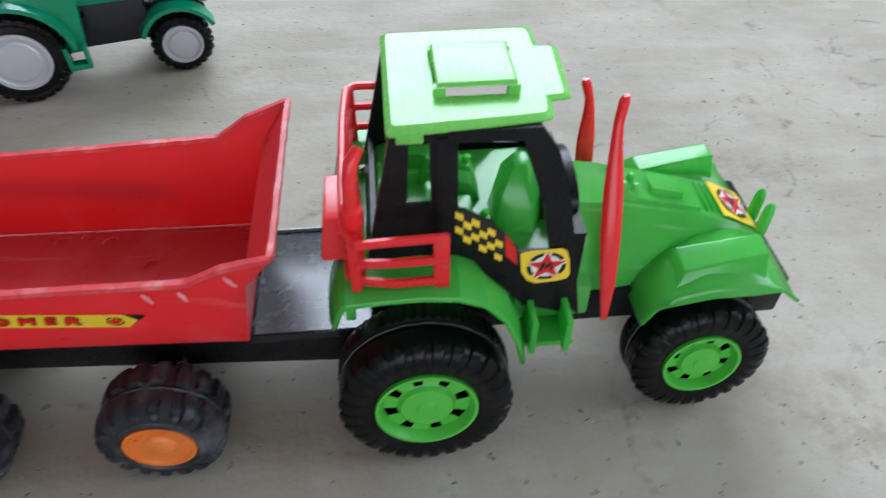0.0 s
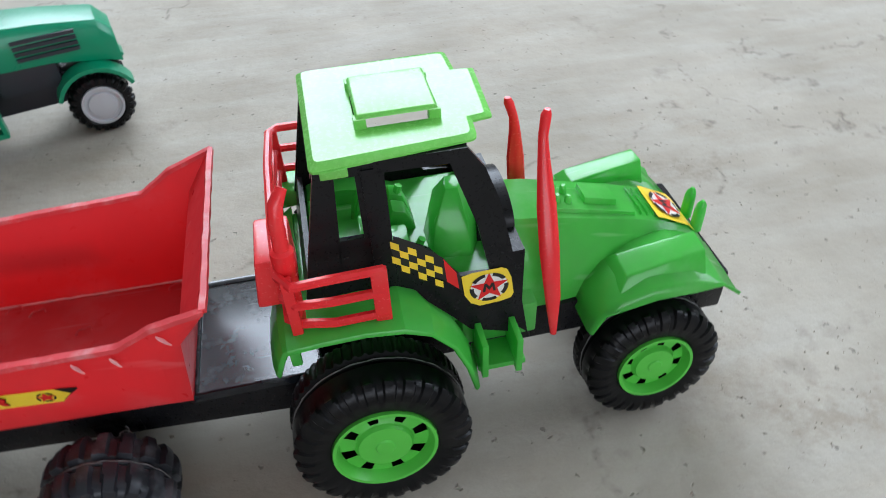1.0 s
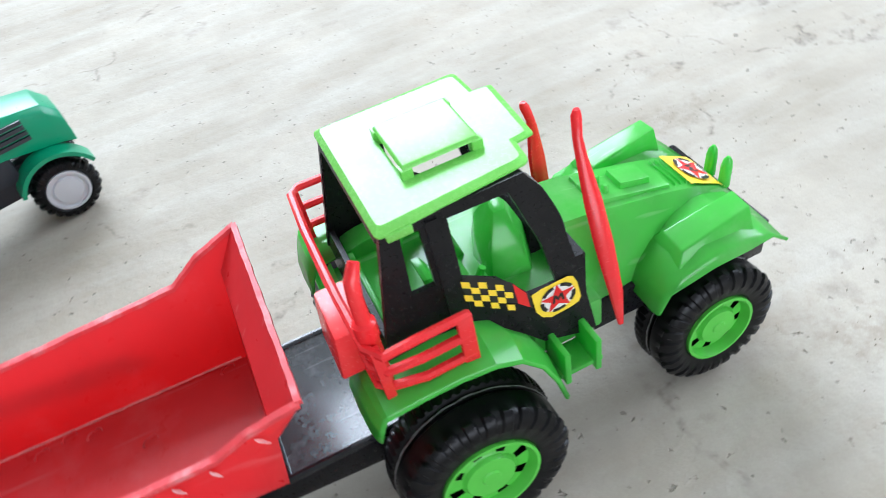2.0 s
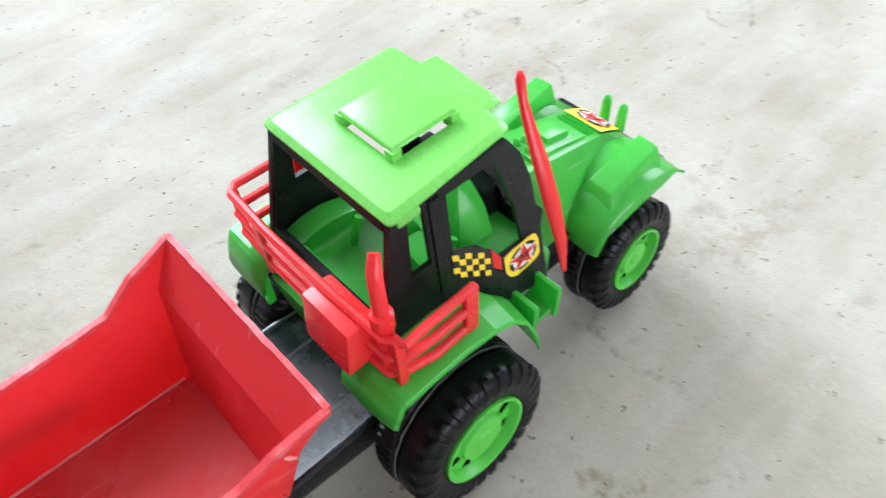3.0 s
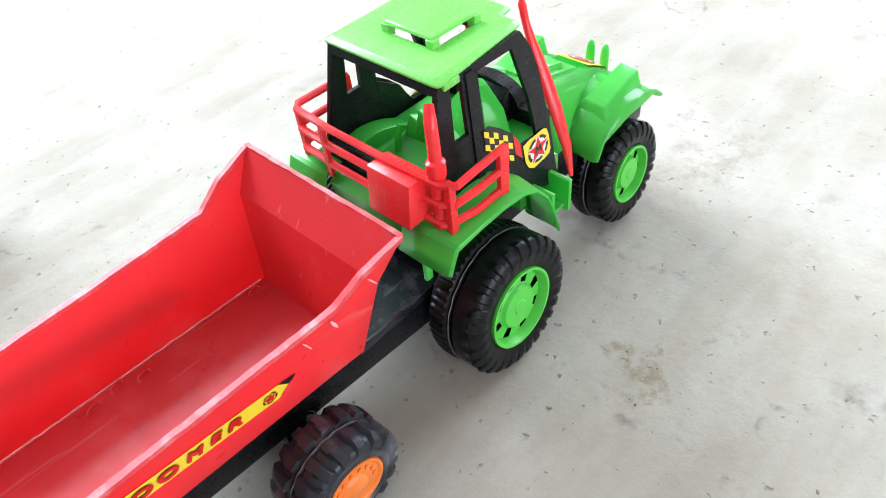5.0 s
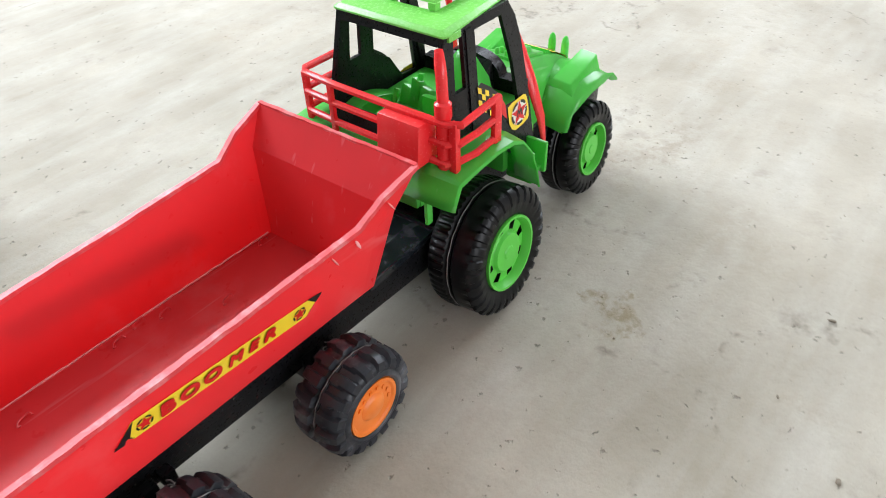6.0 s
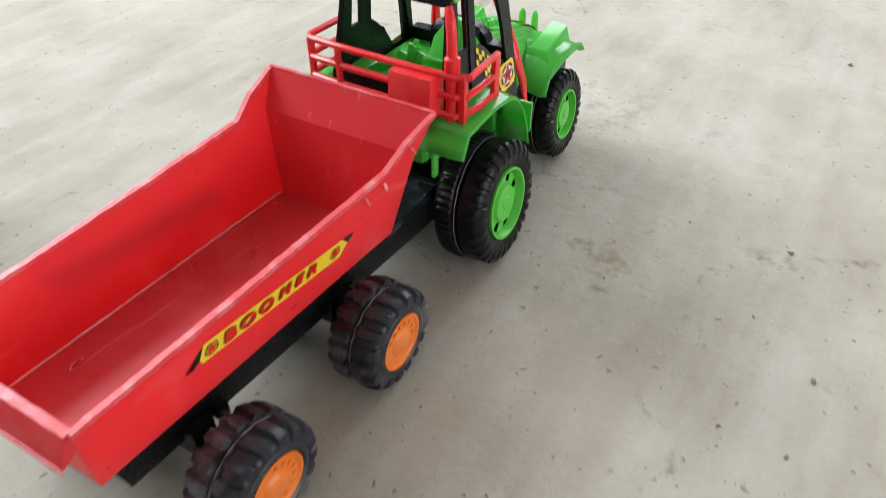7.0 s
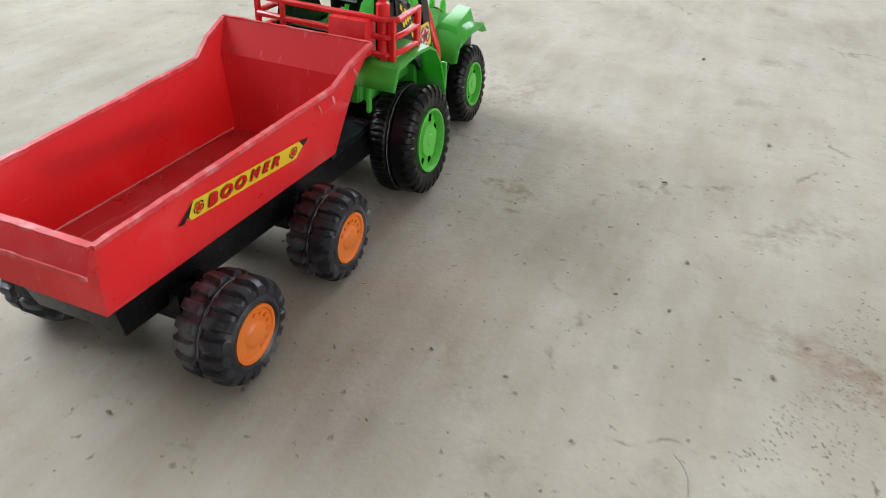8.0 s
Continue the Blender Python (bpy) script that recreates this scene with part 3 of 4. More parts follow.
        add_prism(bm, [(0.0075, 0.100), (0.0120, 0.100), (0.0115, 0.1530), (0.0070, 0.1530)], y_of, d * 0.4)
    for s in (1, -1):
        add_hull(bm, [(-0.0200, s * 0.0340, 0.094), (-0.0200, s * 0.0372, 0.094), (-0.0170, s * 0.0372, 0.094), (-0.0170, s * 0.0340, 0.094), (-0.0085, s * 0.0300, 0.1550), (-0.0085, s * 0.0325, 0.1550), (-0.0050, s * 0.0325, 0.1550), (-0.0050, s * 0.0300, 0.1550)])
        add_hull(bm, [(0.0600, s * 0.0340, 0.085), (0.0600, s * 0.0365, 0.085), (0.0640, s * 0.0365, 0.085), (0.0640, s * 0.0340, 0.085), (0.0405, s * 0.0300, 0.1550), (0.0405, s * 0.0325, 0.1550), (0.0440, s * 0.0325, 0.1550), (0.0440, s * 0.0300, 0.1550)])
    add_hull(bm, [(-0.0098, -0.030, 0.1500), (-0.0098, 0.030, 0.1500), (-0.0070, 0.030, 0.1500), (-0.0070, -0.030, 0.1500), (-0.0085, -0.030, 0.1550), (-0.0085, 0.030, 0.1550), (-0.0055, 0.030, 0.1550), (-0.0055, -0.030, 0.1550)])
    add_hull(bm, [(-0.0205, -0.0365, 0.094), (-0.0205, 0.0365, 0.094), (-0.0180, 0.0365, 0.094), (-0.0180, -0.0365, 0.094), (-0.0178, -0.0360, 0.107), (-0.0178, 0.0360, 0.107), (-0.0155, 0.0360, 0.107), (-0.0155, -0.0360, 0.107)])
    add_hull(bm, [(0.0425, -0.030, 0.1500), (0.0425, 0.030, 0.1500), (0.0450, 0.030, 0.1500), (0.0450, -0.030, 0.1500), (0.0410, -0.030, 0.1550), (0.0410, 0.030, 0.1550), (0.0440, 0.030, 0.1550), (0.0440, -0.030, 0.1550)])
    part("cab_frame", bm, BLACK, T, "black plastic cab frame with open windows")
    # black dash and bulkhead with a rounded top
    bm = bmesh.new()
    pts = [(-0.034, 0.062), (0.034, 0.062), (0.034, 0.104)] + [(0.020 * math.cos(a), 0.104 + 0.011 * math.sin(a)) for a in [math.pi * k / 12 for k in range(13)]] + [(-0.034, 0.104)]
    a = [bm.verts.new((0.0585, y, z)) for y, z in pts]
    b = [bm.verts.new((0.0665, y, z)) for y, z in pts]
    bm.faces.new(a)
    bm.faces.new(b[::-1])
    for i in range(len(a)):
        bm.faces.new((a[i], b[i], b[(i + 1) % len(a)], a[(i + 1) % len(a)]))
    part("bulkhead", bm, BLACK, T)
    bm = bmesh.new()
    add_hull(bm, [(0.0510, -0.017, 0.094), (0.0590, -0.017, 0.094), (0.0590, 0.017, 0.094), (0.0510, 0.017, 0.094), (0.0530, -0.015, 0.1085), (0.0590, -0.015, 0.1130), (0.0590, 0.015, 0.1130), (0.0530, 0.015, 0.1085)])
    part("dashboard", bm, BLACK, T, bevel=0.001)
    # seats, console and floor
    bm = bmesh.new()
    add_box(bm, -0.017, 0.058, -0.0335, 0.0335, 0.0940, 0.0965)
    part("cab_floor", bm, GREEN, T)
    def seat(x, y):
        bm = bmesh.new()
        add_hull(bm, [(x - 0.002, y - 0.009, 0.096), (x - 0.002, y + 0.009, 0.096), (x + 0.014, y + 0.009, 0.096), (x + 0.014, y - 0.009, 0.096), (x - 0.002, y - 0.009, 0.104), (x - 0.002, y + 0.009, 0.104), (x + 0.014, y + 0.009, 0.103), (x + 0.014, y - 0.009, 0.103)])
        part("seat", bm, GREEN, T, bevel=0.0015)
        bm = bmesh.new()
        add_hull(bm, [(x - 0.003, y - 0.009, 0.102), (x - 0.003, y + 0.009, 0.102), (x + 0.002, y + 0.009, 0.102), (x + 0.002, y - 0.009, 0.102), (x - 0.006, y - 0.007, 0.1135), (x - 0.006, y + 0.007, 0.1135), (x - 0.002, y + 0.007, 0.1135), (x - 0.002, y - 0.007, 0.1135)])
        part("backrest", bm, GREEN, T, bevel=0.002)
    seat(0.010, -0.014)
    bm = bmesh.new()
    add_box(bm, -0.0150, -0.0125, -0.0325, 0.0325, 0.0960, 0.1015)
    part("floor_lip", bm, GREEN, T, bevel=0.0008)
    for x, y, h in ((0.004, 0.012, 0.110), (0.020, 0.008, 0.113), (0.024, -0.022, 0.108)):
        bm = bmesh.new()
        add_tube(bm, [(x, y, 0.0960), (x + 0.001, y, (0.096 + h) / 2), (x + 0.004, y, h)], 0.0016, 8)
        part("lever", bm, GREEN, T)
    bm = bmesh.new()
    base = [(0.031, -0.022), (0.031, -0.004), (0.037, 0.010), (0.052, 0.010), (0.055, -0.010), (0.048, -0.025)]
    waist = [(0.034, -0.019), (0.034, -0.006), (0.038, 0.005), (0.050, 0.005), (0.052, -0.010), (0.047, -0.021)]
    peak = [(0.040, -0.012), (0.040, -0.008), (0.0415, -0.003), (0.0455, -0.003), (0.0470, -0.008), (0.0450, -0.012)]
    rings = [[bm.verts.new((x, y, z + lift * (x > 0.039))) for x, y in ring] for ring, z, lift in ((base, 0.0945, 0), (waist, 0.1110, -0.001), (peak, 0.1235, -0.001))]
    for a, b in zip(rings, rings[1:]):
        for k in range(6):
            bm.faces.new((a[k], a[(k + 1) % 6], b[(k + 1) % 6], b[k]))
    bm.faces.new(rings[0][::-1])
    bm.faces.new(rings[-1])
    part("console", bm, GREEN, T, bevel=0.0012, sharp=25)
    bm = bmesh.new()
    for y0, y1, h in ((-0.002, 0.006, 0.109), (0.005, 0.012, 0.1125), (0.011, 0.019, 0.107)):
        add_hull(bm, [(0.016, y0, 0.096), (0.016, y1, 0.096), (0.029, y1, 0.096), (0.029, y0, 0.096), (0.0195, y0 + 0.001, h - 0.002), (0.0195, y1 - 0.001, h), (0.0250, y1 - 0.001, h - 0.002), (0.0250, y0 + 0.001, h - 0.004)])
    part("console", bm, GREEN, T, bevel=0.001)
    # rounded tops of the wheel arches inside the cab
    for s in (1, -1):
        bm = bmesh.new()
        arc = [(-0.015 + 0.040 * k / 10, 0.0962 + 0.0085 * math.sin(math.pi * min(1.0, 0.25 + k / 10 * 0.75))) for k in range(11)]
        lower = [[bm.verts.new((x, s * y, 0.0950)) for x, z in arc] for y in (0.022, 0.0335)]
        upper = [[bm.verts.new((x, s * y, z)) for x, z in arc] for y in (0.022, 0.0335)]
        for a, b in ((lower[0], upper[0]), (upper[0], upper[1]), (upper[1], lower[1])):
            for k in range(10):
                bm.faces.new((a[k], a[k + 1], b[k + 1], b[k]))
        for k in (0, 10):
            bm.faces.new((lower[0][k], upper[0][k], upper[1][k], lower[1][k]))
        part("inner_arch", bm, GREEN, T, bevel=0.0012)
    # roof: a shallow dome with a stepped front and a raised hatch
    bm = bmesh.new()
    corners = [(-0.0098, -0.0345, 0.003), (0.0485, -0.0305, 0.003), (0.0495, -0.0190, 0.0), (0.0570, -0.0180, 0.001), (0.0590, 0.0180, 0.001), (0.0515, 0.0190, 0.0), (0.0510, 0.0350, 0.003), (-0.0098, 0.0352, 0.003)]
    outline = []
    for i, (x, y, r) in enumerate(corners):
        p, a, b = Vector((x, y)), Vector(corners[i - 1][:2]), Vector(corners[(i + 1) % len(corners)][:2])
        if r == 0:
            outline.append((x, y))
            continue
        p0, p1 = p + (a - p).normalized() * r, p + (b - p).normalized() * r
        outline += [tuple(p0.lerp(p, t).lerp(p.lerp(p1, t), t)) for t in (0, 0.33, 0.67, 1)]
    lo = [bm.verts.new((x, y, 0.1546 + 0.0010 * (x > 0))) for x, y in outline]
    md = [bm.verts.new((x, y, 0.1556 + 0.0010 * (x > 0))) for x, y in outline]
    hi = [bm.verts.new((0.022 + (x - 0.022) * 0.93, y * 0.91, 0.1575)) for x, y in outline]
    n = len(outline)
    for p, q in ((lo, md), (md, hi)):
        for i in range(n):
            bm.faces.new((p[i], p[(i + 1) % n], q[(i + 1) % n], q[i]))
    # an opening under the hatch goes through the roof
    hole = [(0.0088, -0.0150), (0.0382, -0.0150), (0.0382, 0.0144), (0.0088, 0.0144)]
    under, over = ([bm.verts.new((x, y, z)) for x, y in hole] for z in (0.1552, 0.1575))
    for i in range(4):
        bm.faces.new((under[i], under[(i + 1) % 4], over[(i + 1) % 4], over[i]))
    for outer, inner in ((lo, under), (hi, over)):
        edges = [bm.edges.get((r[i], r[(i + 1) % len(r)])) for r in (outer, inner) for i in range(len(r))]
        bmesh.ops.triangle_fill(bm, edges=edges, use_beauty=True)
    roof = part("roof", bm, ROOF, T, "pale green glossy plastic roof", bevel=0.0006, sharp=12)
    bm = bmesh.new()
    add_hull(bm, [(0.0086, -0.0152, 0.1608), (0.0384, -0.0152, 0.1608), (0.0384, 0.0146, 0.1608), (0.0086, 0.0146, 0.1608), (0.0096, -0.0142, 0.1624), (0.0374, -0.0142, 0.1624), (0.0374, 0.0136, 0.1624), (0.0096, 0.0136, 0.1624)])
    part("hatch", bm, ROOF, roof, bevel=0.0006)
    for x in (0.0102, 0.0368):
        for y in (-0.0136, 0.0130):
            bm = bmesh.new()
            add_box(bm, x - 0.0022, x + 0.0022, y - 0.0022, y + 0.0022, 0.1556, 0.1612)
            part("hatch_post", bm, ROOF, roof, bevel=0.0005)
    bm = bmesh.new()
    add_box(bm, -0.0065, 0.0030, -0.0346, -0.0318, 0.1518, 0.1552)
    part("tab", bm, ROOF, roof, "pale tab below the roof's corner", bevel=0.0006)
    # red rails round the back
    for z in (0.1235, 0.1128, 0.1020):
        bm = bmesh.new()
        d = (z - 0.1128) * 0.15
        add_tube(bm, [(0.0095, -0.0515, z), (-0.010, -0.0520, z), (-0.0225, -0.0510 - d, z), (-0.0265, -0.0465, z), (-0.0275, -0.020, z + 0.0005), (-0.0275, 0.020, z + 0.001), (-0.0262, 0.0440, z + 0.0012), (-0.0225, 0.0475, z + 0.0012), (0.0085, 0.0470, z + 0.001)], 0.0019, 8)
        part("rail", bm, RED_GLOSS, T)
    for x, y, dx, dy in ((0.0075, -0.0517, 0.0030, 0.0014), (0.0065, 0.0472, 0.0030, 0.0014), (-0.0240, -0.0495, 0.0020, 0.0020), (-0.0245, 0.0458, 0.0016, 0.0016), (-0.0278, 0.0250, 0.0012, 0.0016)):
        bm = bmesh.new()
        add_box(bm, x - dx, x + dx, y - dy, y + dy, 0.0955, 0.1245)
        part("rail_post", bm, RED_GLOSS, T, bevel=0.0006)
    bm = bmesh.new()
    add_hull(bm, [(-0.0375, -0.0375, 0.1010), (-0.0375, -0.0120, 0.1010), (-0.0215, -0.0120, 0.1010), (-0.0215, -0.0375, 0.1010), (-0.0345, -0.0372, 0.1230), (-0.0345, -0.0115, 0.1230), (-0.0215, -0.0115, 0.1230), (-0.0215, -0.0372, 0.1230)])
    part("box", bm, RED_GLOSS, T, bevel=0.0016)
    bm = bmesh.new()
    add_tube(bm, [(-0.0240, -0.0435, 0.0985), (-0.0236, -0.0430, 0.1240), (-0.0235, -0.0429, 0.1255), (-0.0234, -0.0428, 0.1320), (-0.0233, -0.0427, 0.1330), (-0.0230, -0.0422, 0.1440), (-0.0220, -0.0408, 0.1500), (-0.0190, -0.0380, 0.1545)], [0.0036, 0.0036, 0.0042, 0.0042, 0.0028, 0.0027, 0.0027, 0.0020], 12)
    part("rear_pipe", bm, RED_GLOSS, T)
    # two flattened red exhaust stacks
    def stack(pts):
        bm = bmesh.new()
        rings = []
        for (x, y, z), rx, ry in zip(pts, (0.0014, 0.0034, 0.0044, 0.0042, 0.0026, 0.0021, 0.0023, 0.0014), (0.0012, 0.0022, 0.0028, 0.0028, 0.0022, 0.0019, 0.0020, 0.0012)):
            rings.append([bm.verts.new((x + rx * math.cos(a), y + ry * math.sin(a), z)) for a in (2 * math.pi * k / 10 for k in range(10))])
        for a, b in zip(rings, rings[1:]):
            for k in range(10):
                bm.faces.new((a[k], a[(k + 1) % 10], b[(k + 1) % 10], b[k]))
        bm.faces.new(rings[0][::-1])
        bm.faces.new(rings[-1])
        part("exhaust_pipe", bm, RED_GLOSS, T)
    stack([(0.0795, -0.0400, 0.0570), (0.0792, -0.0365, 0.0750), (0.0790, -0.0285, 0.0960), (0.0793, -0.0205, 0.1130), (0.0800, -0.0115, 0.1300), (0.0805, -0.0080, 0.1375), (0.0824, -0.0045, 0.1445), (0.0832, -0.0035, 0.1465)])
    stack([(0.0860, 0.0310, 0.0580), (0.0850, 0.0305, 0.0720), (0.0830, 0.0300, 0.0850), (0.0818, 0.0298, 0.1020), (0.0808, 0.0294, 0.1180), (0.0800, 0.0290, 0.1240), (0.0775, 0.0286, 0.1320), (0.0768, 0.0284, 0.1345)])


build_tractor(tractor)

# ---- red toy trailer ----
trailer = thing("toy_trailer", "red plastic toy tipper trailer with scuffed rim and orange hubs", "toy trailer", pose(-0.15, 0, 0))
# x below and above, half width below and above, height below and above
STATIONS = [(-0.2470, -0.2510, 0.0345, 0.0420, 0.0560, 0.0946), (-0.2000, -0.2000, 0.0348, 0.0430, 0.0558, 0.0965), (-0.1500, -0.1500, 0.0351, 0.0440, 0.0554, 0.0988), (-0.0890, -0.0870, 0.0355, 0.0455, 0.0548, 0.1018), (-0.0810, -0.0735, 0.0355, 0.0475, 0.0547, 0.1105), (-0.0740, -0.0530, 0.0355, 0.0500, 0.0547, 0.1177)]


def skew(x):
    """The tipper body sits a little askew on its chassis."""
    return 0.0045 * (-0.053 - x) / 0.15


def wall_y(x, z, s):
    """The outer face of the tipper's long side at x and z."""
    wb, wt, zb, zt = (float(np.interp(x, [q[1] for q in STATIONS], [q[i] for q in STATIONS])) for i in (2, 3, 4, 5))
    return skew(x) + s * (wb + (wt - wb) * (z - zb) / (zt - zb) + 0.0010)


def build_trailer(T):
    X = 0.15
    bm = bmesh.new()
    near, far = [], []
    for xb, xt, wb, wt, zb, zt in STATIONS:
        for side, s in ((near, -1), (far, 1)):
            bend = (0.0, 0.38, 1.0) if xt > -0.06 else (0.0, 0.72, 1.0)
            side.append([bm.verts.new((X + xb + (xt - xb) * j, skew(xt) + s * (wb + (wt - wb) * k), zb + (zt - zb) * k)) for k, j in zip((0, 0.72, 1), bend)])
    for side in (near, far):
        for a, b in zip(side, side[1:]):
            for k in range(2):
                bm.faces.new((a[k], b[k], b[k + 1], a[k + 1]))
    for i in range(len(near) - 1):
        bm.faces.new((near[i][0], near[i + 1][0], far[i + 1][0], far[i][0]))
    for i in (0, -1):
        for k in range(2):
            bm.faces.new((near[i][k], near[i][k + 1], far[i][k + 1], far[i][k]))
    body = part("tipper_body", bm, RED, T, smooth=False)
    sol = body.modifiers.new("thickness", "SOLIDIFY")
    sol.thickness, sol.offset = 0.0018, 0
    # worn rim along the top edge
    loop, back = ([(X + xt, skew(xt) + s * wt, zt) for xb, xt, wb, wt, zb, zt in STATIONS] for s in (-1, 1))

    def edge(bm, line, width):
        """A flat ragged band along the top of a wall."""
        pts = []
        for a, b in zip(line, line[1:]):
            n = max(2, int((Vector(b) - Vector(a)).length / 0.0025))
            pts += [Vector(a).lerp(Vector(b), k / n) for k in range(n)]
        pts.append(Vector(line[-1]))
        d = (Vector(line[-1]) - Vector(line[0])).normalized()
        out = Vector((-d.y, d.x, 0))
        rings = []
        for i, p in enumerate(pts):
            w0 = width + 0.0004 * noise.noise((i * 0.43, line[0][1] * 300, 1.7))
            w1 = width + 0.0005 * noise.noise((i * 0.61, line[0][1] * 300, 7.7))
            u = 0.0008 + 0.0004 * noise.noise((i * 0.37, 3.1, line[0][0] * 90))
            rings.append([bm.verts.new(p + out * o + Vector((0, 0, z))) for o, z in ((-w0, -0.0012), (-w0 * 0.9, u), (w1 * 0.9, u), (w1, -0.0012))])
        for a, b in zip(rings, rings[1:]):
            for k in range(4):
                bm.faces.new((a[k], a[(k + 1) % 4], b[(k + 1) % 4], b[k]))
        bm.faces.new(rings[0])
        bm.faces.new(rings[-1])

    bm = bmesh.new()
    edge(bm, loop, 0.0016)
    edge(bm, back, 0.0016)
    edge(bm, [loop[-1], back[-1]], 0.0012)
    edge(bm, [loop[0], back[0]], 0.0020)
    part("rim", bm, RIM, body, "scuffed pinkish rim")
    bm = bmesh.new()
    c = skew(-0.25)
    add_hull(bm, [(X - 0.2585, c - 0.0440, 0.0850), (X - 0.2585, c + 0.0440, 0.0850), (X - 0.2490, c + 0.0405, 0.0850), (X - 0.2490, c - 0.0405, 0.0850), (X - 0.2530, c - 0.0430, 0.0945), (X - 0.2530, c + 0.0430, 0.0945), (X - 0.2500, c + 0.0420, 0.0945), (X - 0.2500, c - 0.0420, 0.0945)])
    part("tail_lip", bm, RED, body, bevel=0.0008)
    bm = bmesh.new()
    edge(bm, [(X - 0.2583, c - 0.0438, 0.0850), (X - 0.2583, c + 0.0438, 0.0850)], 0.0005)
    part("lip_edge", bm, RIM, body, "scuffed pale lip edge")
    # ragged moulding seam where the floor meets the walls
    for s in (-1, 1):
        bm = bmesh.new()
        pts = []
        for k in range(60):
            x = -0.243 + 0.1665 * k / 59
            pts.append((X + x, skew(x) + s * (float(np.interp(x, (-0.247, -0.074), (0.0345, 0.0355))) - 0.0012 + 0.0003 * noise.noise((k * 0.5, s, 0))), 0.0566 + 0.0003 * noise.noise((k * 0.7, s, 5))))
        add_tube(bm, pts, [0.00050 + 0.0003 * abs(noise.noise((k * 0.9, 2, s))) for k in range(60)], 5)
        part("seam", bm, SEAM, body, "pale moulding seam")
    for x, y in ((-0.083, 0.031), (-0.156, 0.0335), (-0.168, 0.0310), (-0.215, 0.0250), (-0.145, 0.0290), (-0.180, -0.008), (-0.122, 0.012)):
        bm = bmesh.new()
        pts = [(X + x + 0.0026 * math.cos(a) * (1 + 0.2 * a), y + 0.0020 * math.sin(a * 1.2), 0.0572 + 0.0007 * math.sin(2 * a) ** 2) for a in (0.4 * k for k in range(11))]
        add_tube(bm, pts, 0.0004, 5)
        part("burr", bm, RIM, body, "curled plastic burr")
    for x, k in ((-0.0715, 0.8), (-0.0905, 0.5), (-0.1040, 0.6)):
        bm = bmesh.new()
        z = float(np.interp(x, [q[1] for q in STATIONS], [q[5] for q in STATIONS]))
        add_tube(bm, [(X + x + 0.0012 * j * k, wall_y(x, z, -1) - 0.0007 - 0.0002 * (j % 2), z - 0.0030 - 0.0014 * j) for j in range(5)], [0.0004, 0.0008, 0.0009, 0.0006, 0.0003], 6, 0.5)
        part("burr", bm, SEAM, body, "pale frayed plastic scuff")
    # chassis and front deck
    bm = bmesh.new()
    add_hull(bm, [(X - 0.2360, -0.0225, 0.0330), (X - 0.2360, 0.0300, 0.0330), (X - 0.0200, 0.0335, 0.0310), (X - 0.0200, -0.0335, 0.0310), (X - 0.2410, -0.0250, 0.0545), (X - 0.2410, 0.0330, 0.0545), (X - 0.0200, 0.0340, 0.0505), (X - 0.0200, -0.0340, 0.0505)])
    part("chassis", bm, BLACK, T, bevel=0.0008)
    # front deck: a tray with a raised edge
    bm = bmesh.new()
    outer, inner = [(-0.0742, -0.0340), (-0.0200, -0.0335), (-0.0200, 0.0335), (-0.0742, 0.0340)], [(-0.0722, -0.0322), (-0.0215, -0.0318), (-0.0215, 0.0318), (-0.0722, 0.0322)]
    rings = [[bm.verts.new((X + x, y, z)) for x, y in ring] for ring, z in ((outer, 0.0495), (outer, 0.0540), (inner, 0.0540), (inner, 0.0522))]
    for a, b in zip(rings, rings[1:]):
        for k in range(4):
            bm.faces.new((a[k], a[(k + 1) % 4], b[(k + 1) % 4], b[k]))
    bm.faces.new(rings[0][::-1])
    bm.faces.new(rings[-1])
    part("deck", bm, DECK, T, "scratched black deck with raised edges", bevel=0.0005)
    for x in (-0.1132, -0.204):
        bm = bmesh.new()
        add_tube(bm, [(X + x, -0.050, 0.0263), (X + x, 0.050, 0.0263)], 0.0028, 10)
        part("axle", bm, BLACK, T)
        bm = bmesh.new()
        add_box(bm, X + x - 0.006, X + x + 0.006, -0.030, 0.030, 0.024, 0.040)
        add_box(bm, X + x + 0.008, X + x + 0.014, -0.031, 0.031, 0.034, 0.042)
        part("axle_mount", bm, BLACK, T, bevel=0.001)
    for x in (-0.196, -0.1065):
        bm = bmesh.new()
        add_tube(bm, [(X + x + 0.0022 * math.cos(k * 0.8), -0.0335 + 0.0022 * math.sin(k * 0.8), 0.0270 + 0.0004 * k) for k in range(34)], 0.0004, 5)
        part("spring", bm, FLASH, T, "small bare coil spring")
    wheels(T, [(X - 0.1132, -0.0540), (X - 0.1132, 0.0540), (X - 0.204, -0.0540), (X - 0.204, 0.0540)], 0.0263, 0.028, 0.0150, 17, 0.0024, DUSTY, ORANGE, "dish", True, 20, label="orange dished hub")


build_trailer(trailer)


# ---- stickers ----
def flat(bm, outline, place, up):
    bm.faces.new([bm.verts.new(place(u, v, up)) for u, v in outline])


def ring_piece(r0, r1, a0, a1, cx=0, cy=0, n=6, sy=1.0):
    arc = [a0 + (a1 - a0) * k / n for k in range(n + 1)]
    return [(cx + r1 * math.cos(a), cy + sy * r1 * math.sin(a)) for a in arc] + [(cx + r0 * math.cos(a), cy + sy * r0 * math.sin(a)) for a in arc[::-1]]


